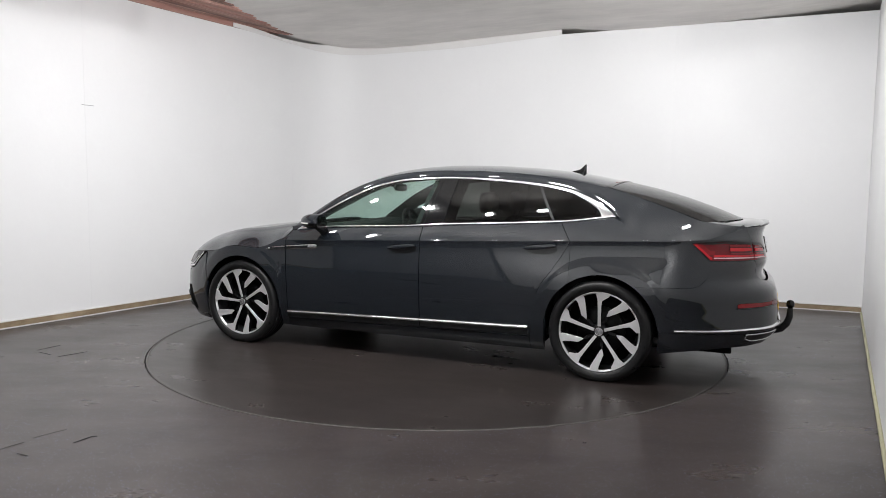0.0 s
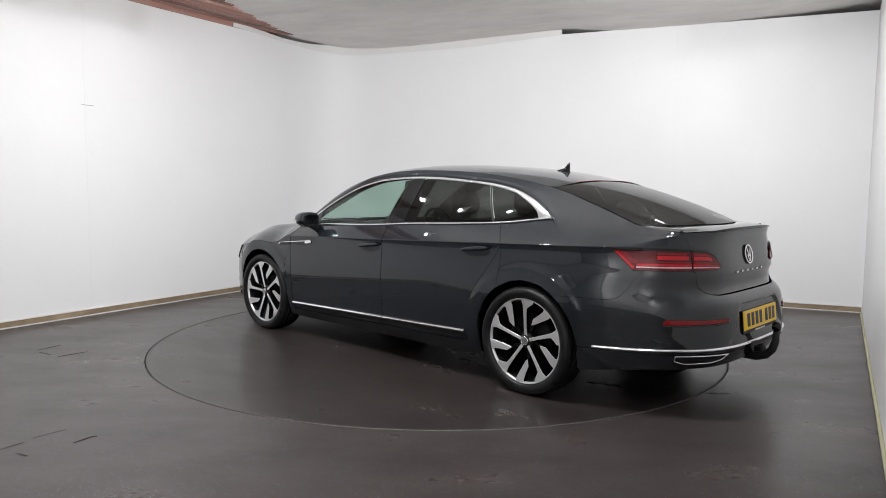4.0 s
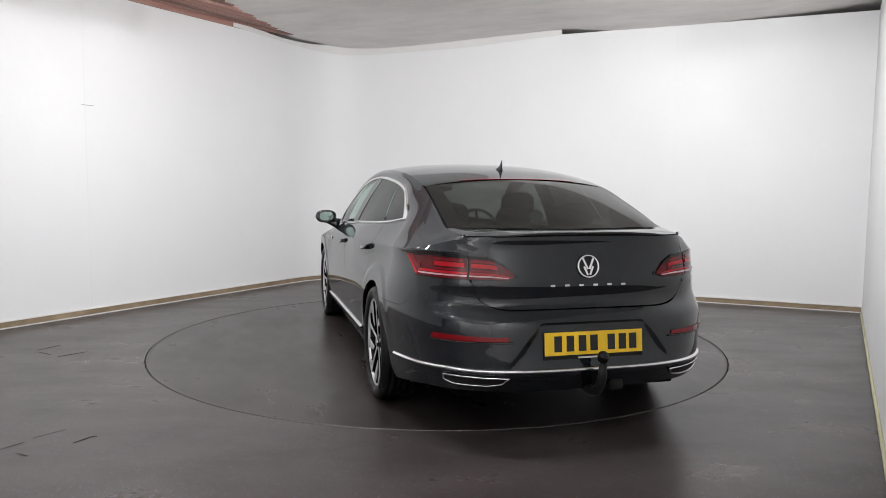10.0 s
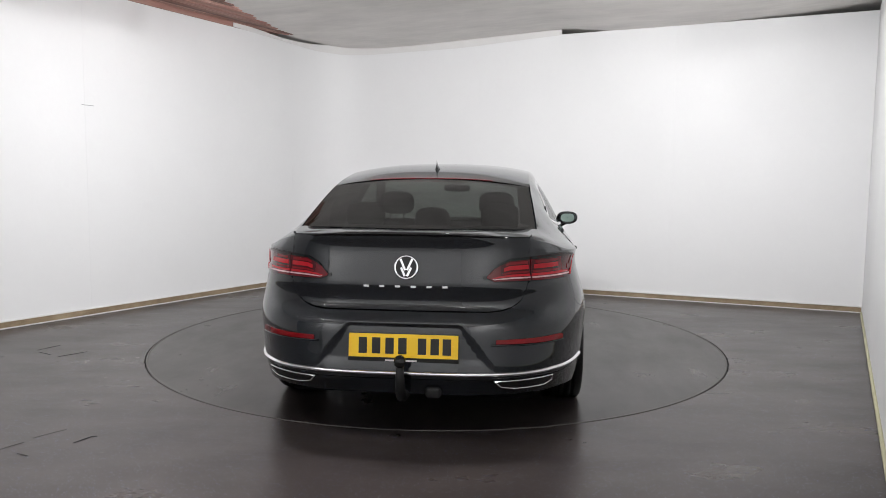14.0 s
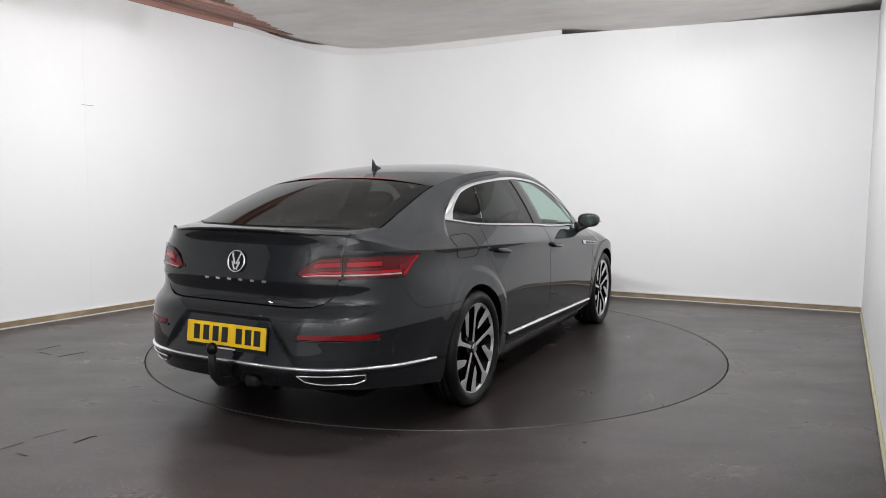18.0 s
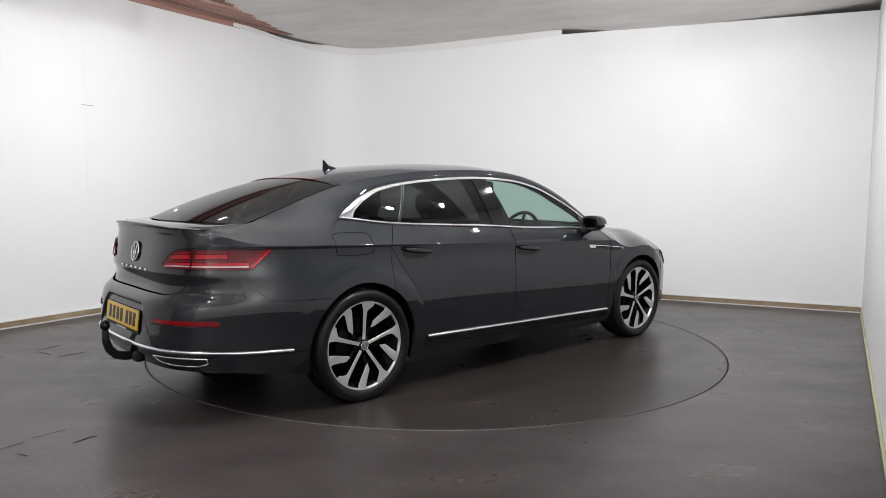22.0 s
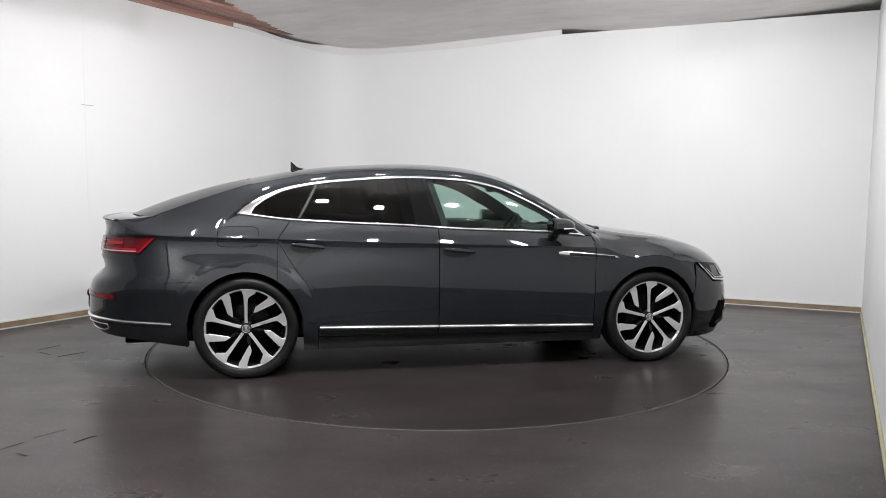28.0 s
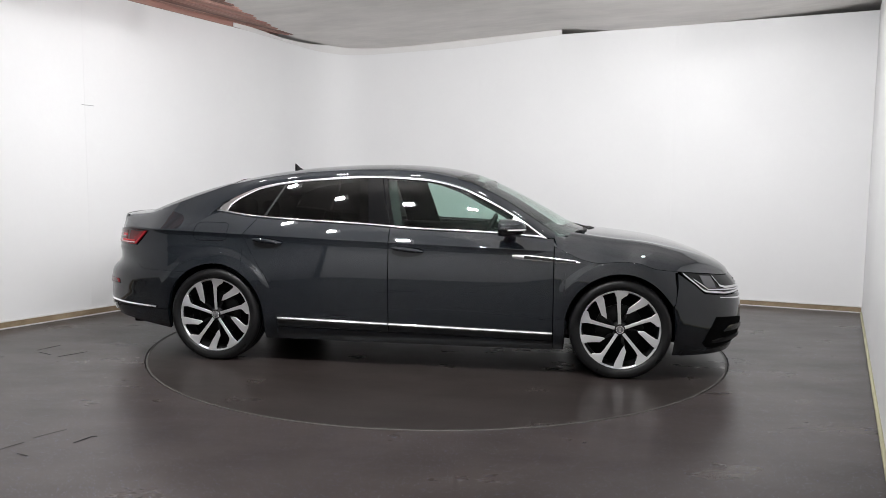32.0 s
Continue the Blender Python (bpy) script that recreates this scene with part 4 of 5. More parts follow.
uf = np.array([u for u in uf if float(skin(u, .35)[0]) > 3.168])
FCOL = columns(uf, fr_lo, fr_hi, 22, False)
front_bumper = part("front_bumper", Shell().grid(np.concatenate([FCOL, (FCOL * np.array([1, -1, 1]))[::-1]]), SK, (3, 0, .5)), PAINT, car, "dark grey front bumper")


def patch(u0, u1, lo, hi, n=24, rows=5, push=0.006, skirt=0.008, centre=(1.3, 0, .62)):
    """A piece that follows the skin and stands slightly proud of it."""
    return Shell().grid(columns(np.linspace(u0, u1, n), lo, hi, rows, False), skirt, centre, push)


# dark inner body and wheel housings, near-black so that the colour itself gives gaps their shade
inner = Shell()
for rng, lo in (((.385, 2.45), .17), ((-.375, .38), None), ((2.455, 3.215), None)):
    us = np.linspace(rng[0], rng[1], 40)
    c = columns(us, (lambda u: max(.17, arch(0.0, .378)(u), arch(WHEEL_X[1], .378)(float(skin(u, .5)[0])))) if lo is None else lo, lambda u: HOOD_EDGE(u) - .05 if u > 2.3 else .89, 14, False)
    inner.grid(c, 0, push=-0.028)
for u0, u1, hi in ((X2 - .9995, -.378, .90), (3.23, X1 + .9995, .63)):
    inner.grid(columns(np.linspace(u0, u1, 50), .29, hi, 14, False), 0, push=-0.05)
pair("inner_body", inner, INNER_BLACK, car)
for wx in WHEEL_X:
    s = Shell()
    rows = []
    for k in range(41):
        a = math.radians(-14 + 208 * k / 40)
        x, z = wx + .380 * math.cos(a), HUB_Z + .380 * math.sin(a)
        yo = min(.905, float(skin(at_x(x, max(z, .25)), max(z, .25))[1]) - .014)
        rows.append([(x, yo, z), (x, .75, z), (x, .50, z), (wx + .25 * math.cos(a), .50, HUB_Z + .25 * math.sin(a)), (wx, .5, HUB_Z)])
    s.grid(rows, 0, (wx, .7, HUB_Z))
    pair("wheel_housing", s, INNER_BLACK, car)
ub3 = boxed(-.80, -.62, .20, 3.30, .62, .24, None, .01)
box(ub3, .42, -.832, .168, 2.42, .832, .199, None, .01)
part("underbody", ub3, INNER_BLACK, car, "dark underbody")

# ---------------------------------------------------------------- glass and bright trim of the cabin
def window(a0, a1, b0, b1, lo_in=.012, hi_in=.016, n=30, rows=14, push=-0.003):
    """A side pane between two slanting edges (bottom and top station of each)."""
    P = np.zeros((n, rows, 3))
    for i, h in enumerate(np.linspace(0, 1, n)):
        for j, v in enumerate(np.linspace(0, 1, rows)):
            x = (a0 + (a1 - a0) * v) * (1 - h) + (b0 + (b1 - b0) * v) * h
            lo, hi = float(belt(x)) + lo_in, float(dlo_top(x)) - hi_in
            P[i, j] = flank(x, lo + v * max(.001, hi - lo))
    return Shell().grid(P, 0, push=push)


pair("window_pane", window(1.306, 1.212, 2.285, 2.285), GLASS_CLEAR, front_doors, "green-tinted front side window")
pair("window_pane", window(.348, .474, 1.118, 1.068), GLASS_DARK, rear_doors, "dark privacy glass")
pair("quarter_window", window(.03, .09, .326, .455, .012, .014), GLASS_DARK, quarters, "dark privacy glass")
pair("pillar_cover", window(1.122, 1.072, 1.272, 1.176, .008, .010, 6, 14, 0.002), BLACK_GLOSS, rear_doors, "gloss black pillar cover")
pair("pillar_cover", window(1.277, 1.181, 1.304, 1.210, .008, .010, 4, 14, 0.002), BLACK_GLOSS, front_doors, "gloss black pillar cover")
pair("window_divider", window(.328, .457, .346, .472, .008, .010, 3, 14, 0.001), BLACK_PLASTIC, rear_doors, "black window divider")
pair("mirror_foot", window(2.10, 2.12, 2.30, 2.30, .006, .014, 12, 8, 0.002), BLACK_GLOSS, front_doors, "black corner piece behind the mirror")


def trim_w(x):
    return np.interp(x, [.40, .6, 2.4], [.019, .017, .016])


trim = Shell()
t4, t7 = np.linspace(0, 1, 4), np.linspace(0, 1, 7)
xs = spread(.40, 2.345, 80)
lo = np.maximum(dlo_top(xs) - trim_w(xs), belt(xs))
trim.bar(flank(xs[:, None] + 0 * t7, lo[:, None] + (dlo_top(xs) - lo)[:, None] * t7), .006)
# the broad tail of the surround behind the quarter window
tip_t = np.linspace(0, 1, 34)
out_x = .40 - .458 * tip_t ** .9
in_x = smooth_curve([0, .30, .55, .75, .88, 1], [.40, .24, .125, .055, .032, .028])(tip_t)
in_z = smooth_curve([0, .75, .88, 1], [0, .0, .7, 1.0])(tip_t)
in_z = (dlo_top(in_x) - np.interp(in_x, [.03, .06, .12, .24, .40], [.054, .046, .034, .023, .019])) * (1 - in_z) + (belt(.028) + .004) * in_z
A = flank(out_x, dlo_top(out_x))
B = flank(in_x, in_z)
ribbon = A[:, None, :] + (B - A)[:, None, :] * t7[None, :, None]
trim.bar(ribbon, .006)
xs = spread(-.058, .04, 8)
trim.bar(flank(xs[:, None] + 0 * t7, belt(xs)[:, None] - .003 + np.minimum(.017, dlo_top(xs) - belt(xs) + .003)[:, None] * t7), .010)
xs = spread(.03, 2.345, 60)
trim.bar(flank(xs[:, None] + 0 * t7, belt(xs)[:, None] - .003 + (np.minimum(.017, dlo_top(xs) - belt(xs) + .003))[:, None] * t7), .010)
pair("window_trim", trim, CHROME, car, "bright chrome window surround")

# dark frit border and inner pillar trim, so that the screens read dark to their edges
for a, b in ((-.60, -.045),):
    s = Shell()
    xs = np.linspace(a, b, 24)
    s.grid(np.array([rear_screen(x, np.linspace(.86, .982, 5)) for x in xs]), 0, (0, 0, .5), push=-.002)
    pair("screen_border", s, BLACK_GLOSS, car, "black printed glass border")
s = Shell()
s.grid(np.array([[rear_screen(screen_foot(w) + d, w) for w in np.linspace(-.982, .982, 41)] for d in (0, .012, .025, .038)]) + np.array([0, 0, -.002]), 0, (0, 0, .5))
part("screen_border", s, BLACK_GLOSS, car, "black printed glass border")
s = Shell()
xs = spread(-.52, 2.38, 70)
lo_pts = flank(np.maximum(xs, -.05), np.where(xs > -.06, dlo_top(np.maximum(xs, -.06)) - np.interp(xs, [1.1, 1.6, 1.9, 2.2], [.014, .030, .058, .060]), .98))
lo_pts[:, 0] = xs
lo_pts[xs < -.05, 1] = .66
hi_pts = np.stack([xs, rail_y(xs), rail_z(xs)], -1)
G = lo_pts[:, None, :] + (hi_pts - lo_pts)[:, None, :] * np.linspace(0, 1, 4)[None, :, None]
G[..., 1] -= .032
s.grid(G)
pair("pillar_trim", s, TRIM_DARK, car)
pair("pillar_trim", window(1.06, 1.00, 1.37, 1.27, -.03, .004, 5, 10, -.035), TRIM_DARK, car, "dark inner pillar trim")
HL = RP.copy()
HL[..., 2] -= .022
HL[..., 1] *= .97
part("headlining", Shell().grid(HL, 0, (1, 0, .5)), TRIM_DARK, car, "dark headlining")
# cowl below the windscreen
CP = np.zeros((41, 4, 3))
for j, w in enumerate(ws * .9):
    b = 2.70 - 0.29 * abs(w) ** 2.2
    p0 = crown(b - .015, w * .99)
    p1 = np.array([2.745 - 0.33 * abs(w) ** 2.2, w * .77, p0[2] - .016])
    for k, t in enumerate(t4):
        CP[j, k] = p0 + (p1 - p0) * t + np.array([0, 0, -.004 + .004 * t])
part("cowl", Shell().grid(CP, 0, (2.5, 0, 0)), BLACK_PLASTIC, car, "black plastic cowl")

# wipers
for y0, y1 in ((-.52, -.05), (-.05, .46)):
    s = Shell()
    pts = []
    for t in np.linspace(0, 1, 9):
        y = y0 + (y1 - y0) * t
        w = y / .76
        b = 2.675 - 0.29 * abs(w) ** 2.2 - .05 * t
        c = crown(b, w)
        pts.append((c[0], c[1], c[2] + .004))
    s.tube(pts, [.008 - .003 * t for t in np.linspace(0, 1, 9)], 6)
    s.tube([(p[0] + .02, p[1], p[2] + .003) for p in pts[:4]], .008, 6)
    part("wiper", s, BLACK_PLASTIC, car, "black windscreen wiper")

# ---------------------------------------------------------------- lamps, badges and trim on the skin
LT = [(at_y_rear(.385, .83), .833), (at_y_rear(.434, .884), .886), (at_y_rear(.489, .91), .914), (at_y_rear(.60, .92), .922), (at_y_rear(.735, .92), .929), (at_x(-.551, .917), .917)]
LB = [(at_y_rear(.385, .83), .825), (at_y_rear(.42, .82), .811), (at_y_rear(.587, .82), .812), (at_y_rear(.75, .82), .811), (at_x(-.655, .815), .812), (at_x(-.551, .917), .914)]
l_top, l_bot = steps(LT), steps(LB)
L_IN, L_OUT, L_CUT = LT[0][0], LT[-1][0], at_y_rear(.586, .87)


def lamp_band(u0, u1, f0, f1, push, material, parents, name, label="", n=26):
    def lo(u):
        return l_bot(u) + (l_top(u) - l_bot(u)) * f0
    def hi(u):
        return l_bot(u) + (l_top(u) - l_bot(u)) * f1
    return pair(name, patch(u0, u1, lo, hi, n, 5, push, .006), material, parents, label)


inner_lamps = lamp_band(L_IN, L_CUT - .003, 0, 1, .008, RED_LENS, (boot_lid, boot_lid), "tail_light", "dark red tail light on the boot lid")
outer_lamps = lamp_band(L_CUT + .003, L_OUT, 0, 1, .008, RED_LENS, (car, car), "tail_light", "dark red tail light on the rear quarter", 40)
for u0, u1, parents in ((L_IN + .050, L_CUT - .008, inner_lamps), (L_CUT + .008, L_CUT + .20, outer_lamps)):
    lamp_band(u0, u1, .30, .90, .0100, RED_DARK, parents, "lens_panel", "smoked inner lens", 20)
    lamp_band(u0 + .020, u1 - .006, .74, .86, .0125, RED_MID, parents, "light_bar", "deep red light bar", 16)
    lamp_band(u0 + .012, u1 - .004, .50, .69, .0130, RED_BRIGHT, parents, "light_bar", "bright red light bar", 16)
    lamp_band(u0 + .004, u1 - .004, .34, .42, .0125, RED_MID, parents, "light_bar", "deep red light bar", 16)
for (u0, u1), parents in (((L_IN + .018, L_CUT - .006), inner_lamps), ((L_CUT + .006, L_OUT - .12), outer_lamps)):
    lamp_band(u0, u1, .20, .30, .0105, RED_BRIGHT, parents, "light_bar", "bright red lower light bar", 24)
    lamp_band(u0, u1, .10, .165, .0125, PINK_LENS, parents, "light_strip", "white light strip", 24)
e0 = LB[4][0] - .03
pair("light_bar", patch(e0, L_OUT - .012, lambda u: max(l_bot(u) + .008, l_top(u) - .075), lambda u: min(l_top(u) - .006, l_bot(u) + .060), 18, 4, .0112, .006), RED_MID, outer_lamps, "deep red corner light")
pair("light_bar", patch(e0 + .02, L_OUT - .012, lambda u: l_bot(u) + .005, lambda u: min(l_top(u) - .004, l_bot(u) + .022), 18, 4, .0130, .006), RED_BRIGHT, outer_lamps, "bright red corner edge")
for (u0, u1), parents in (((L_IN + .03, L_CUT - .003), inner_lamps), ((L_CUT + .003, L_OUT - .03), outer_lamps)):
    lamp_band(u0, u1, .915, 1.0, .0115, BLACK_GLOSS, parents, "lens_rim", "black upper lens rim", 24)
# black gap behind each lamp's edge, with the crease that shades it
pair("lamp_gasket", patch(L_IN - .012, L_OUT + .004, lambda u: l_bot(u) - .004, lambda u: l_top(u) + .004, 50, 5, .0035, .004), BLACK_GLOSS, car, "black seal round the tail light")

# bumper reflectors
r0, r1 = at_y_rear(.435, .545), at_x(-.826, .535)
pair("reflector", patch(r0, r1, steps([(r0, .528), (r1, .522)]), steps([(r0, .548), (r1 - .02, .550), (r1, .540)]), 24, 4, .006), RED_REFLEX, rear_bumper, "thin red bumper reflector")
pair("reflector_lip", Shell().bar(columns(np.linspace(r0 - .015, r1 + .006, 30), steps([(r0, .517), (r1, .511)]), steps([(r0, .527), (r1, .521)]), 7, False), .008), PAINT, rear_bumper, "dark grey lip under the reflector")
# bright strip round the rear bumper
s0, s1 = X2 - .9995, at_x(-.462, .365)
mid_strip = steps([(s0, .384), (at_y_rear(.45, .38), .386), (at_y_rear(.70, .38), .384), (at_x(-.75, .38), .376), (s1, .366)])
us_s = sorted(set(list(np.linspace(s0, s1, 60)) + [at_y_rear(y, .38) for y in np.linspace(.01, .5, 20)]))
SC = columns(us_s, lambda u: mid_strip(u) - .009, lambda u: mid_strip(u) + .009, 7, False)
part("bumper_trim", Shell().bar(np.concatenate([SC[::-1], SC[1:] * np.array([1, -1, 1])]), .012, (0, 0, .5)), CHROME, rear_bumper, "bright chrome bumper strip")
# exhaust trims
e_pts = [(at_x(-.874, .35), .350), (at_y_rear(.60, .35), .352), (at_y_rear(.427, .35), .350), (at_y_rear(.455, .32), .318), (at_y_rear(.52, .31), .306), (at_y_rear(.66, .31), .306), (at_y_rear(.70, .32), .322)]
path = []
for (ua, za), (ub_, zb_) in zip(e_pts, e_pts[1:] + e_pts[:1]):
    for t in np.linspace(0, 1, 8)[:-1]:
        p = skin(ua + (ub_ - ua) * t, za + (zb_ - za) * t)
        path.append((p[0] - .010, p[1] + .004, p[2]))
pair("exhaust_trim", Shell().tube(path, .0042, 6, True), CHROME, rear_bumper, "chrome exhaust trim")
pair("exhaust_recess", patch(e_pts[2][0], e_pts[0][0], steps([(e_pts[2][0], .345), (e_pts[3][0], .318), (e_pts[5][0], .306), (e_pts[0][0], .345)]), lambda u: .350, 20, 4, .004), BLACK_PLASTIC, rear_bumper, "dark exhaust recess")
# plate
plate = part("number_plate", boxed(-.003, -.26, -.0555, .003, .26, .0555, pose(-1.0735, 0, .510, 0, 6, 0), .0012), PLATE_YELLOW, rear_bumper, "yellow number plate with dark bars")
PM = pose(-1.0735, 0, .510, 0, 6, 0)
for y in (.192, .128, .064, .003, -.090, -.150, -.207):
    part("bar", boxed(-.0045, y - .020, -.038, -.003, y + .020, .038, PM, .0006), PLATE_INK, plate)
for y in (.21, -.235):
    part("bolt", boxed(-.005, y - .006 + (.035 if y > 0 else 0), -.006, -.003, y + .006 + (.035 if y > 0 else 0), .006, PM, .001), PLATE_YELLOW, plate)
part("plate_surround", boxed(-.0015, -.263, -.074, .004, .263, .058, pose(-1.0690, 0, .508, 0, 6, 0), .002), BLACK_PLASTIC, rear_bumper, "black plate holder")
part("lettering_bar", boxed(-.004, -.065, -.072, -.0015, .085, -.064, pose(-1.0690, 0, .508, 0, 6, 0)), WHITE_LENS, rear_bumper, "small white lettering bar")

# badge and lettering on the lid
bx = float(tail(.872)) - .004
BM = pose(bx, 0, .872, 0, 11, 0)
s = Shell()
s.tube([tuple(BM @ Vector((-.003, .054 * math.cos(a), .054 * math.sin(a)))) for a in [2 * math.pi * k / 40 for k in range(40)]], .0058, 8, True)
badge = part("badge", s, CHROME, boot_lid, "round chrome badge")
d = bmesh.new()
bmesh.ops.create_cone(d, cap_ends=True, segments=40, radius1=.053, radius2=.053, depth=.006, matrix=BM @ pose(0, 0, 0, 0, 90, 0))
part("badge_disc", d, BLACK_GLOSS, badge, "dark badge disc")
for y, z, turn, ln in ((.017, .014, -24, .062), (-.017, .014, 24, .062), (.015, -.022, -24, .046), (-.015, -.022, 24, .046)):
    part("badge_bar", boxed(-.007, -.0055, -ln / 2, -.002, .0055, ln / 2, BM @ pose(0, y, z, turn, 0, 0), .001), CHROME, badge)
for y in (.192, .116, .040, -.036, -.112, -.188):
    u = at_y_rear(max(.004, abs(y)), .782)
    p = skin(u, .782)
    part("letter_bar", boxed(-.004, -.0125, -.0055, .004, .0125, .0055, pose(float(p[0]) - .001, y, .782), .001), CHROME, boot_lid, "small chrome letter-sized bar")

# side trim
SILL_Z = steps([(.467, .322), (2.396, .284)])
for (a, b), parents in (((.474, 1.269), rear_doors), ((1.279, 2.392), front_doors)):
    pair("sill_trim", Shell().bar(columns(np.linspace(a, b, 30), lambda u: SILL_Z(u) - .011, lambda u: SILL_Z(u) + .011, 7, False), .016), CHROME, parents, "bright chrome sill strip")
    pair("door_rim", patch(a, b, lambda u: SILL_Z(u) - .045, lambda u: SILL_Z(u) - .014, 30, 4, .006, .01), BLACK_PLASTIC, parents, "black lower door strip")
FIN = steps([(2.12, .801), (2.57, .767)])
FW = steps([(2.12, .011), (2.135, .017), (2.40, .015), (2.545, .011), (2.57, .002)])
for (a, b), parents in (((2.12, 2.391), front_doors), ((2.403, 2.57), car)):
    f = pair("wing_trim", Shell().bar(columns(np.linspace(a, b, 24), lambda u: FIN(u) - FW(u), lambda u: FIN(u) + FW(u), 9, False), .007), CHROME, parents, "chrome wing ornament")
    if b > 2.5:
        pair("wing_trim_inlay", patch(a, b - .03, lambda u: FIN(u) - FW(u) * .60, lambda u: FIN(u) + FW(u) * .62, 16, 3, .0085, .004), BLACK_GLOSS, car, "dark inlay of the wing ornament")
    else:
        pair("wing_trim_inlay", patch(2.20, b, lambda u: FIN(u) - FW(u) * .60, lambda u: FIN(u) + FW(u) * .62, 16, 3, .0085, .004), BLACK_GLOSS, car, "dark inlay of the wing ornament")


def blob(cx, cy, cz, rx, ry, rz, power=2.4, n=20, m=12):
    """A rounded block."""
    def e(v, p):
        return math.copysign(abs(v) ** (2 / p), v)
    s = Shell()
    P = np.zeros((n + 1, m + 1, 3))
    for i in range(n + 1):
        a = 2 * math.pi * i / n
        for j in range(m + 1):
            b = math.pi * (j / m - .5)
            P[i, j] = (cx + rx * e(math.cos(b), power) * e(math.cos(a), power), cy + ry * e(math.cos(b), power) * e(math.sin(a), power), cz + rz * e(math.sin(b), power))
    return s.grid(P, 0, (cx, cy, cz))


def tilted(shell, about, angle):
    """Leans a shell in the side view about a point (degrees, nose down positive)."""
    a = radians(angle)
    c, s_ = math.cos(a), math.sin(a)
    shell.v = [(about[0] + (x - about[0]) * c + (z - about[1]) * s_, y, about[1] - (x - about[0]) * s_ + (z - about[1]) * c) for x, y, z in shell.v]
    return shell


for (hx, hz), parents in (((.40, .860), rear_doors), ((1.41, .823), front_doors)):
    y = float(half_width(hx, hz))
    cup = patch(hx - .110, hx + .100, lambda u: hz - .006 - .040 * math.sqrt(max(.01, 1 - ((u - hx + .005) / .112) ** 2)), lambda u: hz - .002 + .024 * math.sqrt(max(.01, 1 - ((u - hx + .005) / .112) ** 2)), 20, 5, .0012, .002)
    pair("handle_cup", cup, BLACK_GLOSS, parents, "dark handle recess")
    pair("handle", tilted(blob(hx, y + .019, hz + .004, .112, .012, .0155, 2.6), (hx, hz), 6), PAINT, parents, "dark grey door handle")

# fuel flap on the right-hand quarter
loop = []
for k in range(64):
    a = 2 * math.pi * k / 64
    ex = math.copysign(abs(math.cos(a)) ** .35, math.cos(a))
    ez = math.copysign(abs(math.sin(a)) ** .35, math.sin(a))
    x, z = -.045 + .128 * ex, .922 + .064 * ez
    p = skin(x, z)
    loop.append((p[0], -p[1] - .0005, p[2]))
part("fuel_flap", Shell().tube(loop, .0014, 5, True), INNER_BLACK, quarters[1], "fuel flap outline")

# ---------------------------------------------------------------- front end
h0, h1 = at_x(3.217, .70), at_y_front(.44, .61)
H_LO = steps([(h0, .709), (at_x(3.292, .64), .647), (at_x(3.376, .57), .577), (at_x(3.53, .55), .554), (h1, .553)])
H_HI = lambda u: HOOD_EDGE(u) - .006
heads = pair("headlight", patch(h0, h1, H_LO, H_HI, 30, 8, .002, .02), HEAD_DARK, car, "dark headlamp with bright light lines")
pair("light_line", patch(h0 + .01, h1, lambda u: H_LO(u) + .006, lambda u: min(H_LO(u) + .017, H_HI(u)), 26, 3, .008, .006), CHROME, heads, "bright light line")
ha, hb = at_x(3.425, .68), at_x(3.535, .58)
tick = steps([(ha, .684), (at_x(3.481, .616), .617), (hb, .602), (h1, .592)])
pair("light_line", patch(ha, h1, lambda u: tick(u) - .007, lambda u: min(tick(u) + .007, H_HI(u)), 24, 3, .008, .006), CHROME, heads, "bright inner light line")
hc = at_x(3.30, .66)
tick2 = steps([(hc, .668), (at_x(3.40, .59), .598), (h1, .572)])
pair("light_line", patch(hc, h1, lambda u: tick2(u) - .004, lambda u: tick2(u) + .004, 24, 3, .007, .006), CHROME, heads, "thin bright light line")
pair("reflector_bowl", patch(at_x(3.36, .65), ha - .01, lambda u: tick2(u) + .012, lambda u: H_HI(u) - .012, 10, 5, .0055, .004), CAP_GREY, heads, "grey lamp reflector")
g0 = h1 + .004
GC = columns(np.array(sorted(set(list(np.linspace(g0, X1 + .9995, 12)) + [at_y_front(y, .6) for y in np.linspace(.003, .43, 16)]))), .560, lambda u: HOOD_EDGE(u) - .006, 6, False)
grille = part("grille", Shell().grid(np.concatenate([GC, (GC * np.array([1, -1, 1]))[::-1]]), .02, (3, 0, .5)), BLACK_GLOSS, front_bumper, "black radiator grille with chrome slats")
for z in (.570, .592, .614, .636):
    GS = columns(np.array(sorted(set(list(np.linspace(g0, X1 + .9995, 8)) + [at_y_front(y, .6) for y in np.linspace(.003, .43, 12)]))), z - .004, lambda u: z + .004, 3, False)
    part("slat", Shell().grid(np.concatenate([GS, (GS * np.array([1, -1, 1]))[::-1]]), .01, (3, 0, .5), push=.008), CHROME, grille, "chrome slat")
i0, i1 = 3.33, at_y_front(.44, .35)
pair("side_intake", patch(i0, i1, steps([(i0, .236), (3.36, .207), (3.45, .192), (i1, .215)]), steps([(i0, .252), (3.345, .29), (3.406, .412), (3.61, .392), (i1, .372)]), 32, 8, .003, .01), INNER_BLACK, front_bumper, "black side intake")
pair("intake_fin", patch(3.39, i1, steps([(3.39, .236), (i1, .240)]), steps([(3.39, .250), (3.45, .262), (i1, .262)]), 16, 3, .014, .014), BLACK_PLASTIC, front_bumper, "black intake fin")
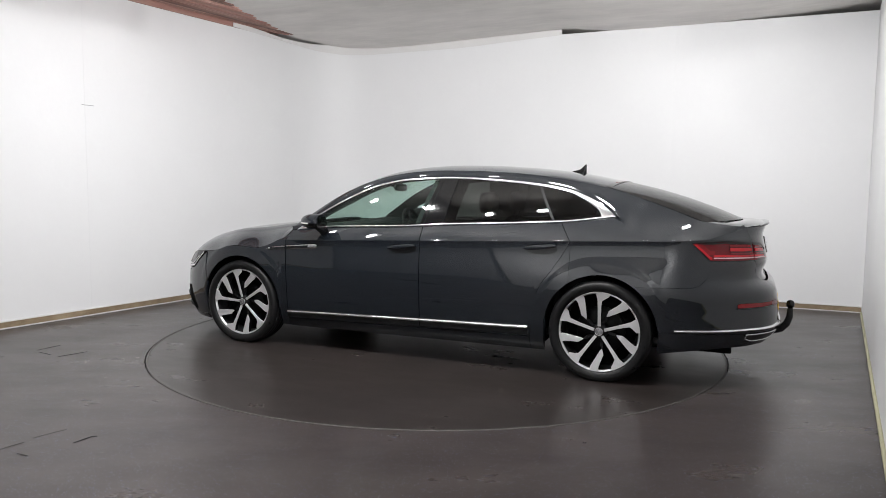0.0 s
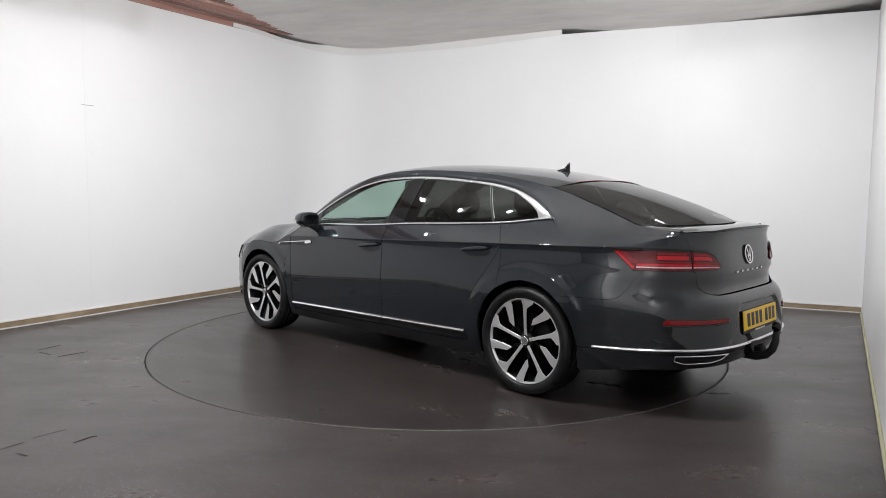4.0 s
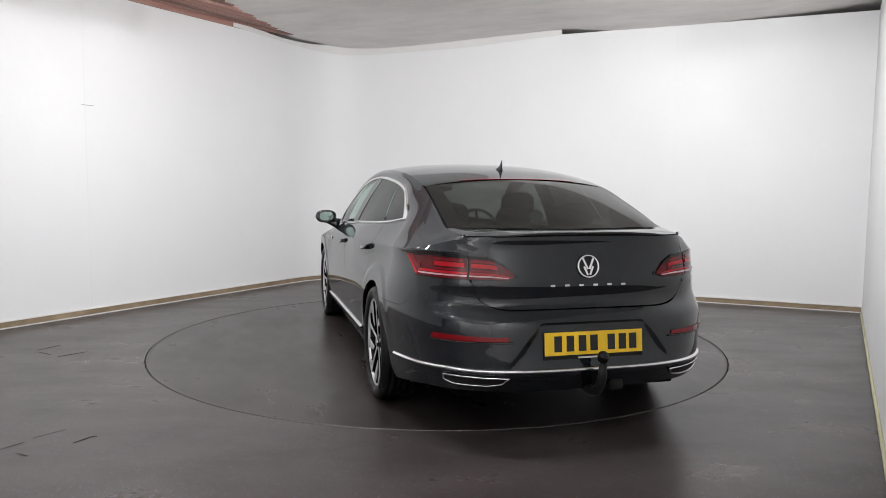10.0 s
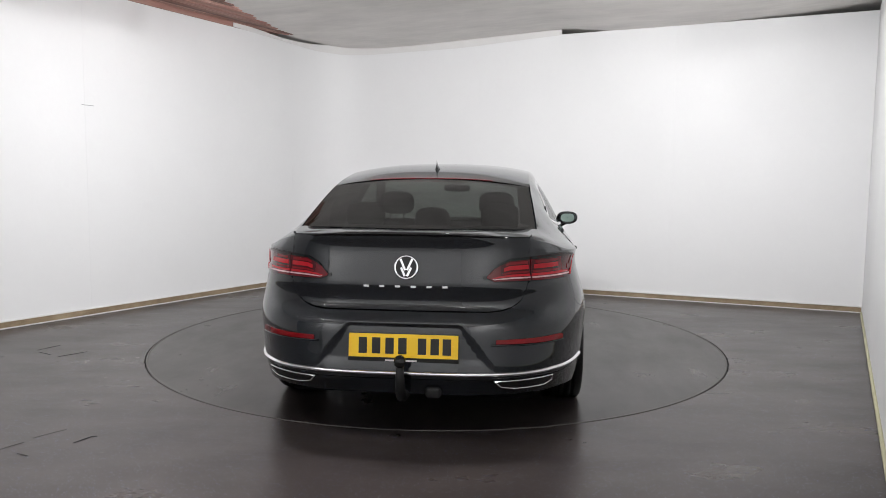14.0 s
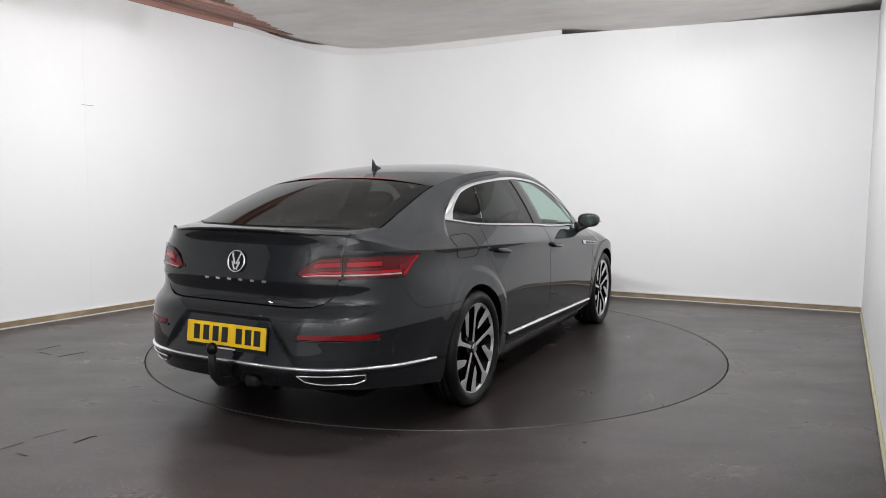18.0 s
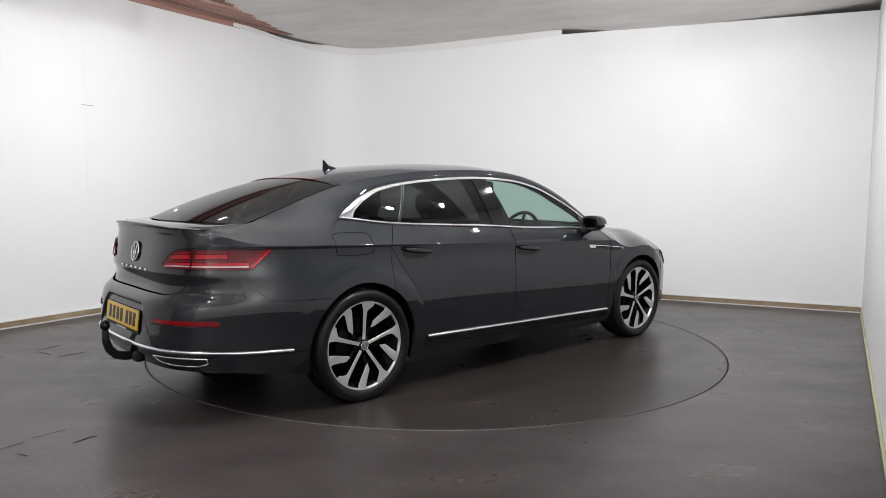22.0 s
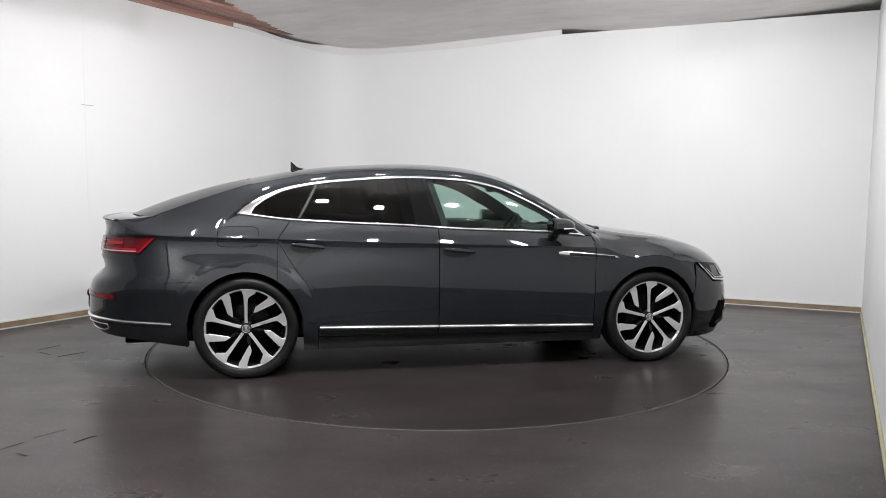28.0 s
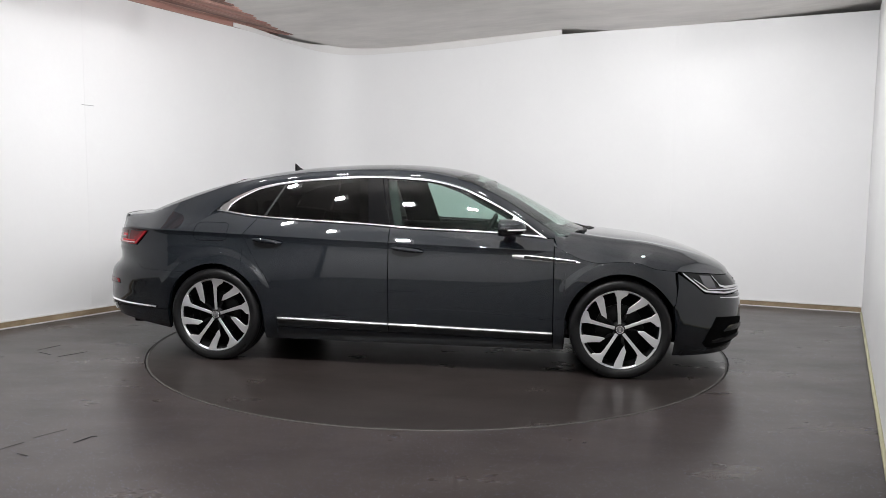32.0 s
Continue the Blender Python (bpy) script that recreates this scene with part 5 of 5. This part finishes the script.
pair("intake_fin", patch(3.47, i1, steps([(3.47, .306), (i1, .300)]), steps([(3.47, .318), (3.52, .345), (i1, .340)]), 16, 4, .012, .014), PAINT, front_bumper, "dark grey intake fin")
inner = [at_y_front(y, .5) for y in np.linspace(.003, .42, 16)]
ST = columns(np.array(sorted(set(list(np.linspace(3.44, X1 + .9995, 20)) + inner))), steps([(3.44, .538), (3.64, .512), (X1 + 1, .508)]), steps([(3.44, .542), (3.64, .524), (X1 + 1, .522)]), 4, False)
part("bumper_strip", Shell().grid(np.concatenate([ST, (ST * np.array([1, -1, 1]))[::-1]]), .008, (3, 0, .5), push=.006), CHROME, front_bumper, "slim chrome strip below the grille")
LC = columns(np.array(sorted(set(list(np.linspace(3.215, X1 + .9995, 30)) + [at_y_front(y, .2) for y in np.linspace(.003, .5, 16)]))), .148, lambda u: .186, 5, False)
reach = .022 * ease((LC[..., 0] - 3.25) / .30)[..., None] * np.linspace(1.0, .2, 5)[None, :, None]
LC = LC + reach * np.array([1.0, .35, 0.0])
part("front_lip", Shell().grid(np.concatenate([LC, (LC * np.array([1, -1, 1]))[::-1]]), .03, (3, 0, .5), push=.003), PAINT, front_bumper, "dark grey front lip")

# ---------------------------------------------------------------- mirrors, aerial, tow bar
def mirror_shell(lo, hi, grow=1.0):
    P = np.zeros((25, 13, 3))
    for i in range(25):
        a = 2 * math.pi * i / 24
        for j in range(13):
            b = lo + (hi - lo) * j / 12
            r = max(0.0, math.cos(b)) ** .75
            x = .125 * r * math.cos(a)
            y = .102 * r * abs(math.sin(a)) ** .85 * math.copysign(1, math.sin(a))
            z = .077 * math.sin(b)
            x = max(x, -.055 + .05 * z)
            P[i, j] = (2.090 + x * grow * .98, .965 + y * grow * .88 - .10 * x, .990 + z * grow * .74)
    return Shell().grid(P, 0, (2.085, .972, .998))


mirrors = pair("mirror", mirror_shell(-.18, math.pi / 2), PAINT, front_doors, "dark grey door mirror cap")
pair("mirror_base", mirror_shell(-math.pi / 2, -.10, .985), BLACK_GLOSS, front_doors, "black mirror underside")
s = Shell().tube([(2.10, .85, .922), (2.10, .88, .934), (2.10, .92, .950), (2.10, .96, .968)], [.058, .050, .044, .040], 10, False, .6)
pair("mirror_arm", s, BLACK_GLOSS, front_doors, "black mirror arm")
P = np.zeros((9, 25, 3))
for i, rr in enumerate(np.linspace(0.02, .66, 9)):
    for j in range(25):
        a = 2 * math.pi * j / 24
        z = .060 * rr * math.sin(a)
        P[i, j] = (2.090 - .0590 + .05 * z, .967 + .088 * rr * math.copysign(abs(math.cos(a)) ** .7, math.cos(a)), .992 + .054 * rr * math.copysign(abs(math.sin(a)) ** .7, math.sin(a)))
RIM = np.zeros((9, 25, 3))
for i, rr in enumerate(np.linspace(0.02, .99, 9)):
    for j in range(25):
        a = 2 * math.pi * j / 24
        RIM[i, j] = (2.033 + .014 * rr ** 4, .967 + .088 * rr * math.copysign(abs(math.cos(a)) ** .8, math.cos(a)), .992 + .055 * rr * math.copysign(abs(math.sin(a)) ** .8, math.sin(a)))
pair("mirror_rim", Shell().grid(RIM, .01, (2.5, .97, 1.0)), BLACK_GLOSS, front_doors, "black mirror housing rim")
pair("mirror_glass", Shell().grid(P, 0, (2.5, .97, 1.0)), MIRROR, front_doors, "mirror glass")
pair("turn_signal", Shell().tube([(2.090 + .119 * math.cos(a), .965 + .099 * math.sin(a) - .0121 * math.cos(a), .980) for a in np.linspace(.1, 1.5, 12)], .006, 6, False, .7), WHITE_LENS, front_doors, "pale turn signal strip")

s = Shell()
rows = []
for t, half, top in ((.388, .002, .003), (.370, .014, .010), (.350, .019, .017), (.330, .018, .026), (.314, .012, .042), (.300, .0065, .058), (.288, .004, .070), (.281, .003, .069), (.283, .005, .046), (.290, .009, .026), (.287, .013, .014), (.276, .004, .002)):
    z0 = float(mid_line(t))
    rows.append([(t, -half, z0 - .004), (t, -half * .8, z0 + top * .35), (t, -half * .25, z0 + top * .75), (t, 0, z0 + top), (t, half * .25, z0 + top * .75), (t, half * .8, z0 + top * .35), (t, half, z0 - .004)])
s.grid(rows, 0, (.36, 0, 1.36))
part("aerial", s, BLACK_GLOSS, car, "black roof aerial fin")

s = Shell().tube([(-.80, 0, .31), (-.92, 0, .285), (-1.00, 0, .268), (-1.06, 0, .266), (-1.115, 0, .282), (-1.150, 0, .320), (-1.166, 0, .37), (-1.168, 0, .43)], [.028, .028, .027, .026, .025, .024, .022, .018], 12)
tow = part("tow_bar", s, BLACK_PLASTIC, car, "black swan-neck tow bar")
part("tow_ball", blob(-1.168, 0, .458, .027, .027, .030, 2.2), BLACK_GLOSS, tow, "black capped tow ball")
part("socket", blob(-1.03, -.14, .285, .035, .04, .03, 3), BLACK_PLASTIC, tow, "black trailer socket")

# ---------------------------------------------------------------- wheels
R0 = .262
PX = R0 / 215


def plate_of(points, y0, y1, bevel=.0):
    bm = bmesh.new()
    vs = [bm.verts.new((-a * PX, y1, b * PX)) for a, b in points]
    f = bm.faces.new(vs)
    r = bmesh.ops.extrude_face_region(bm, geom=[f])
    for v in [g for g in r["geom"] if isinstance(g, bmesh.types.BMVert)]:
        v.co.y = y0
    bmesh.ops.recalc_face_normals(bm, faces=bm.faces)
    if bevel:
        bmesh.ops.bevel(bm, geom=[e for e in bm.edges if abs(e.verts[0].co.y - e.verts[1].co.y) < .001 and e.verts[0].co.y > (y0 + y1) / 2], offset=bevel, segments=1, affect="EDGES")
    return bm


def dished(bm):
    """Draws the face in towards the hub and out to the rim."""
    for v in bm.verts:
        r = math.hypot(v.co.x, v.co.z) / R0
        v.co.y += -.020 * max(0.0, 1 - r) + .004
    return bm


def polar(r, deg):
    return (r * math.cos(radians(deg)), r * math.sin(radians(deg)))


SPOKE = [(-8.5, 20), (-8.5, 90), (-9.5, 140), (-11, 178)] + [polar(212, d) for d in (96, 93, 90, 86, 82, 78, 75)] + [(50, 189), (30, 178), (13, 165), (10, 140), (8.5, 90), (8.5, 20)]
BLADE = [(38, 84), (50, 116)] + [polar(165, 58.5)] + [polar(196, 55)] + [polar(212, d) for d in (56, 53, 50, 47, 44, 42)] + [polar(192, 42), (130, 122), (52, 86)]
wheel = new("wheel")
wheel.parent = car
wheel["label"] = "twenty-inch two-tone alloy wheel with low-profile tyre"
tyre = Shell().lathe([(.256, .080), (.264, .100), (.272, .108), (.285, .1135), (.300, .116), (.314, .113), (.324, .104), (.3315, .092), (.3345, .075), (.3350, .062), (.326, .060), (.326, .052), (.3352, .050), (.3360, .022), (.327, .020), (.327, .012), (.336, .010), (.336, -.010), (.327, -.012), (.327, -.020), (.3360, -.022), (.3352, -.050), (.326, -.052), (.326, -.060), (.3345, -.075), (.324, -.104), (.300, -.116), (.272, -.108), (.256, -.09)], 72)
part("tyre", tyre, RUBBER, wheel, "black low-profile tyre")
rim = Shell().lathe([(.250, .084), (.2535, .0945), (.2575, .0975), (.2610, .0980), (.2635, .094), (.258, .080), (.250, .05)], 96)
part("rim", rim, ALLOY, wheel, "machined alloy rim edge")
barrel = Shell().lathe([(.254, .090), (.244, .060), (.238, -.08), (.250, -.10)], 64)
part("barrel", barrel, BLACK_PLASTIC, wheel, "black inner rim")
# near-black disc: the shade behind the spokes is put into its colour
back = Shell().lathe([(.001, .010), (.06, .010), (.17, .004), (.238, -.02)], 48)
part("backing", back, INNER_BLACK, wheel, "near-black backing disc for the shade behind the spokes")
dsc = Shell().lathe([(.06, .022), (.155, .022), (.158, .018), (.158, .010)], 64)
part("brake_disc", dsc, DISC, wheel, "grey brake disc")
for k in range(5):
    m = pose(0, 0, 0, 0, 72 * k, 0)
    for pts, nm in ((SPOKE, "spoke"), (BLADE, "blade")):
        wide = bmesh.new()
        b = dished(plate_of(pts, .062, .0905, .0))
        c = sum((Vector(v.co) for v in b.verts), Vector()) / len(b.verts)
        for v in b.verts:
            if v.co.y < .07:
                dv = Vector((v.co.x - c.x, 0, v.co.z - c.z))
                v.co += dv.normalized() * .004
        bmesh.ops.transform(b, matrix=m, verts=list(b.verts))
        body = part(nm, b, BLACK_GLOSS, wheel, "gloss black spoke with machined face")
        f = dished(plate_of(pts, .0905, .0935, .0012))
        bmesh.ops.transform(f, matrix=m, verts=list(f.verts))
        part("face", f, ALLOY, body)
    # dark linking web behind each blade, from hub to blade
    web = dished(plate_of([(16, 30), (40, 62), (46, 100), (30, 80), (8, 40)], .05, .075))
    bmesh.ops.transform(web, matrix=m, verts=list(web.verts))
    part("web", web, BLACK_GLOSS, wheel)
    bolt = Shell().lathe([(.001, .074), (.010, .074), (.011, .060)], 10)
    a = radians(54 + 72 * k)
    bolt.v = [(x - .046 * math.cos(a), y, z + .046 * math.sin(a)) for x, y, z in bolt.v]
    part("bolt", bolt, BLACK_GLOSS, wheel)
hub = Shell().lathe([(.001, .088), (.028, .087), (.031, .083), (.036, .080), (.052, .074), (.056, .055)], 32)
part("hub", hub, BLACK_GLOSS, wheel, "black hub")
cap = Shell().lathe([(.0005, .0905), (.022, .090), (.026, .088), (.0265, .082)], 32)
hubcap = part("hub_cap", cap, CAP_GREY, wheel, "grey hub cap with chrome ring")
ring = Shell().lathe([(.0225, .0905), (.0245, .0918), (.0268, .0905), (.027, .086)], 32)
part("cap_ring", ring, CHROME, hubcap)
for turn in (24, -24):
    part("cap_bar", boxed(-.0025, .090, -.018, .0025, .0918, .018, pose(0, 0, 0, 0, turn, 0)), CHROME, hubcap)
AXLE_Z = .326
wheel.matrix_basis = pose(0, .795, AXLE_Z)
wheels = [(wheel, 0)]
for x, y, turn, flip in ((WHEEL_X[1], .795, 14, 0), (0, -.795, 0, 180), (WHEEL_X[1], -.795, 4, 180)):
    wheels.append((copy_thing(wheel, pose(x, y, AXLE_Z, 0, turn, flip)), turn))
for w, turn in wheels:
    ob = [c for c in w.children if c.name.startswith("tyre")][0]
    me = ob.data.copy()
    up = Vector((-math.sin(radians(turn)), 0, math.cos(radians(turn))))
    for v in me.vertices:
        low = -AXLE_Z - v.co.dot(up)
        if low > 0:
            v.co += up * low
            v.co.y += math.copysign(.35 * low, v.co.y)
    ob.data = me

# ---------------------------------------------------------------- inside the cabin
part("cabin_floor", boxed(-.55, -.78, .26, 2.6, .78, .30), TRIM_DARK, car, "dark cabin floor")
dash = Shell()
rows = []
for w in np.linspace(-1, 1, 25):
    y = w * .76
    bulge = .03 * math.exp(-((y + .37) / .2) ** 2)
    rows.append([(2.58 - .25 * w * w, y, .925), (2.35 - .12 * w * w, y, .945 + bulge * .5), (2.10, y, .945 + bulge), (1.98, y, .925 + bulge), (1.93, y, .86), (1.97, y, .70), (2.05, y, .45)])
part("dashboard", dash.grid(rows, 0, (2.3, 0, .6)), TRIM_DARK, car, "dark dashboard")
s = Shell()
sw = Vector((1.90, -.37, .880))
axis = Vector((-.92, 0, .38)).normalized()
e1 = Vector((0, 1, 0))
e2 = axis.cross(e1)
s.tube([tuple(sw + .185 * (e1 * math.cos(a) + e2 * math.sin(a))) for a in [2 * math.pi * k / 32 for k in range(32)]], .014, 8, True)
steering = part("steering_wheel", s, TRIM_DARK, car, "black steering wheel")
s = Shell()
for a in (0.1, math.pi - .1, -math.pi / 2):
    s.tube([tuple(sw), tuple(sw + .18 * (e1 * math.cos(a) + e2 * math.sin(a)))], .016, 6)
s.tube([tuple(sw + axis * .02), tuple(sw), tuple(sw - axis * .25)], [.075, .085, .03], 14)
part("steering_spokes", s, TRIM_DARK, steering)


def seat(x, y, width, back_top, tilt, name="seat", head=True, head_w=.13):
    st = part(name, tilted(blob(x + .22, y, .50, .27, width, .10, 3.2), (x, .45), -6), TRIM_DARK, car, "dark upholstered seat")
    part("backrest", tilted(blob(x - .03, y, (.48 + back_top) / 2, .075, width, (back_top - .40) / 2, 3.6), (x, .45), -tilt), TRIM_DARK, st)
    if head:
        top = Vector((x - math.sin(radians(tilt)) * (back_top - .40), 0, back_top))
        part("headrest", blob(top.x - .02, y, back_top + .115, .055, head_w, .085, 3.0), TRIM_DARK, st)
        for dy in (-.05, .05):
            part("post", Shell().tube([(top.x - .01, y + dy, back_top - .06), (top.x - .02, y + dy, back_top + .06)], .007, 6), CHROME, st)


for y in (-.37, .37):
    seat(1.17, y, .25, 1.02, 20)
for y in (-.42, .42):
    seat(.30, y, .27, .96, 24, "rear_seat", True, .12)
seat(.30, 0, .15, .93, 24, "rear_seat", True, .11)
part("parcel_shelf", boxed(-.80, -.56, .93, .06, .56, .955, None, .006), TRIM_DARK, car, "dark parcel shelf")
part("interior_mirror", blob(1.86, 0, 1.245, .02, .115, .032, 3), BLACK_PLASTIC, car, "black rear-view mirror")
part("mirror_mount", blob(1.90, 0, 1.275, .05, .05, .03, 3), BLACK_PLASTIC, car, "black sensor housing")
for y in (-.76, .76):
    part("door_trim", boxed(.30, y - .03, .50, 2.30, y + .03, .945, None, .02), TRIM_DARK, car, "dark door trim")


# ---------------------------------------------------------------- movement
def motions():
    rows, disc_rows = [], []
    for k in range(33):
        turn = Matrix.Translation((*TABLE, 0)) @ pose(0, 0, 0, 0, 0, heading(k))
        disc_rows.append((k, turn))
        rows.append((k, turn @ Matrix.Translation((-PIVOT[0], -PIVOT[1], 0))))
    walk(turntable, disc_rows)
    walk(car, rows)


motions()
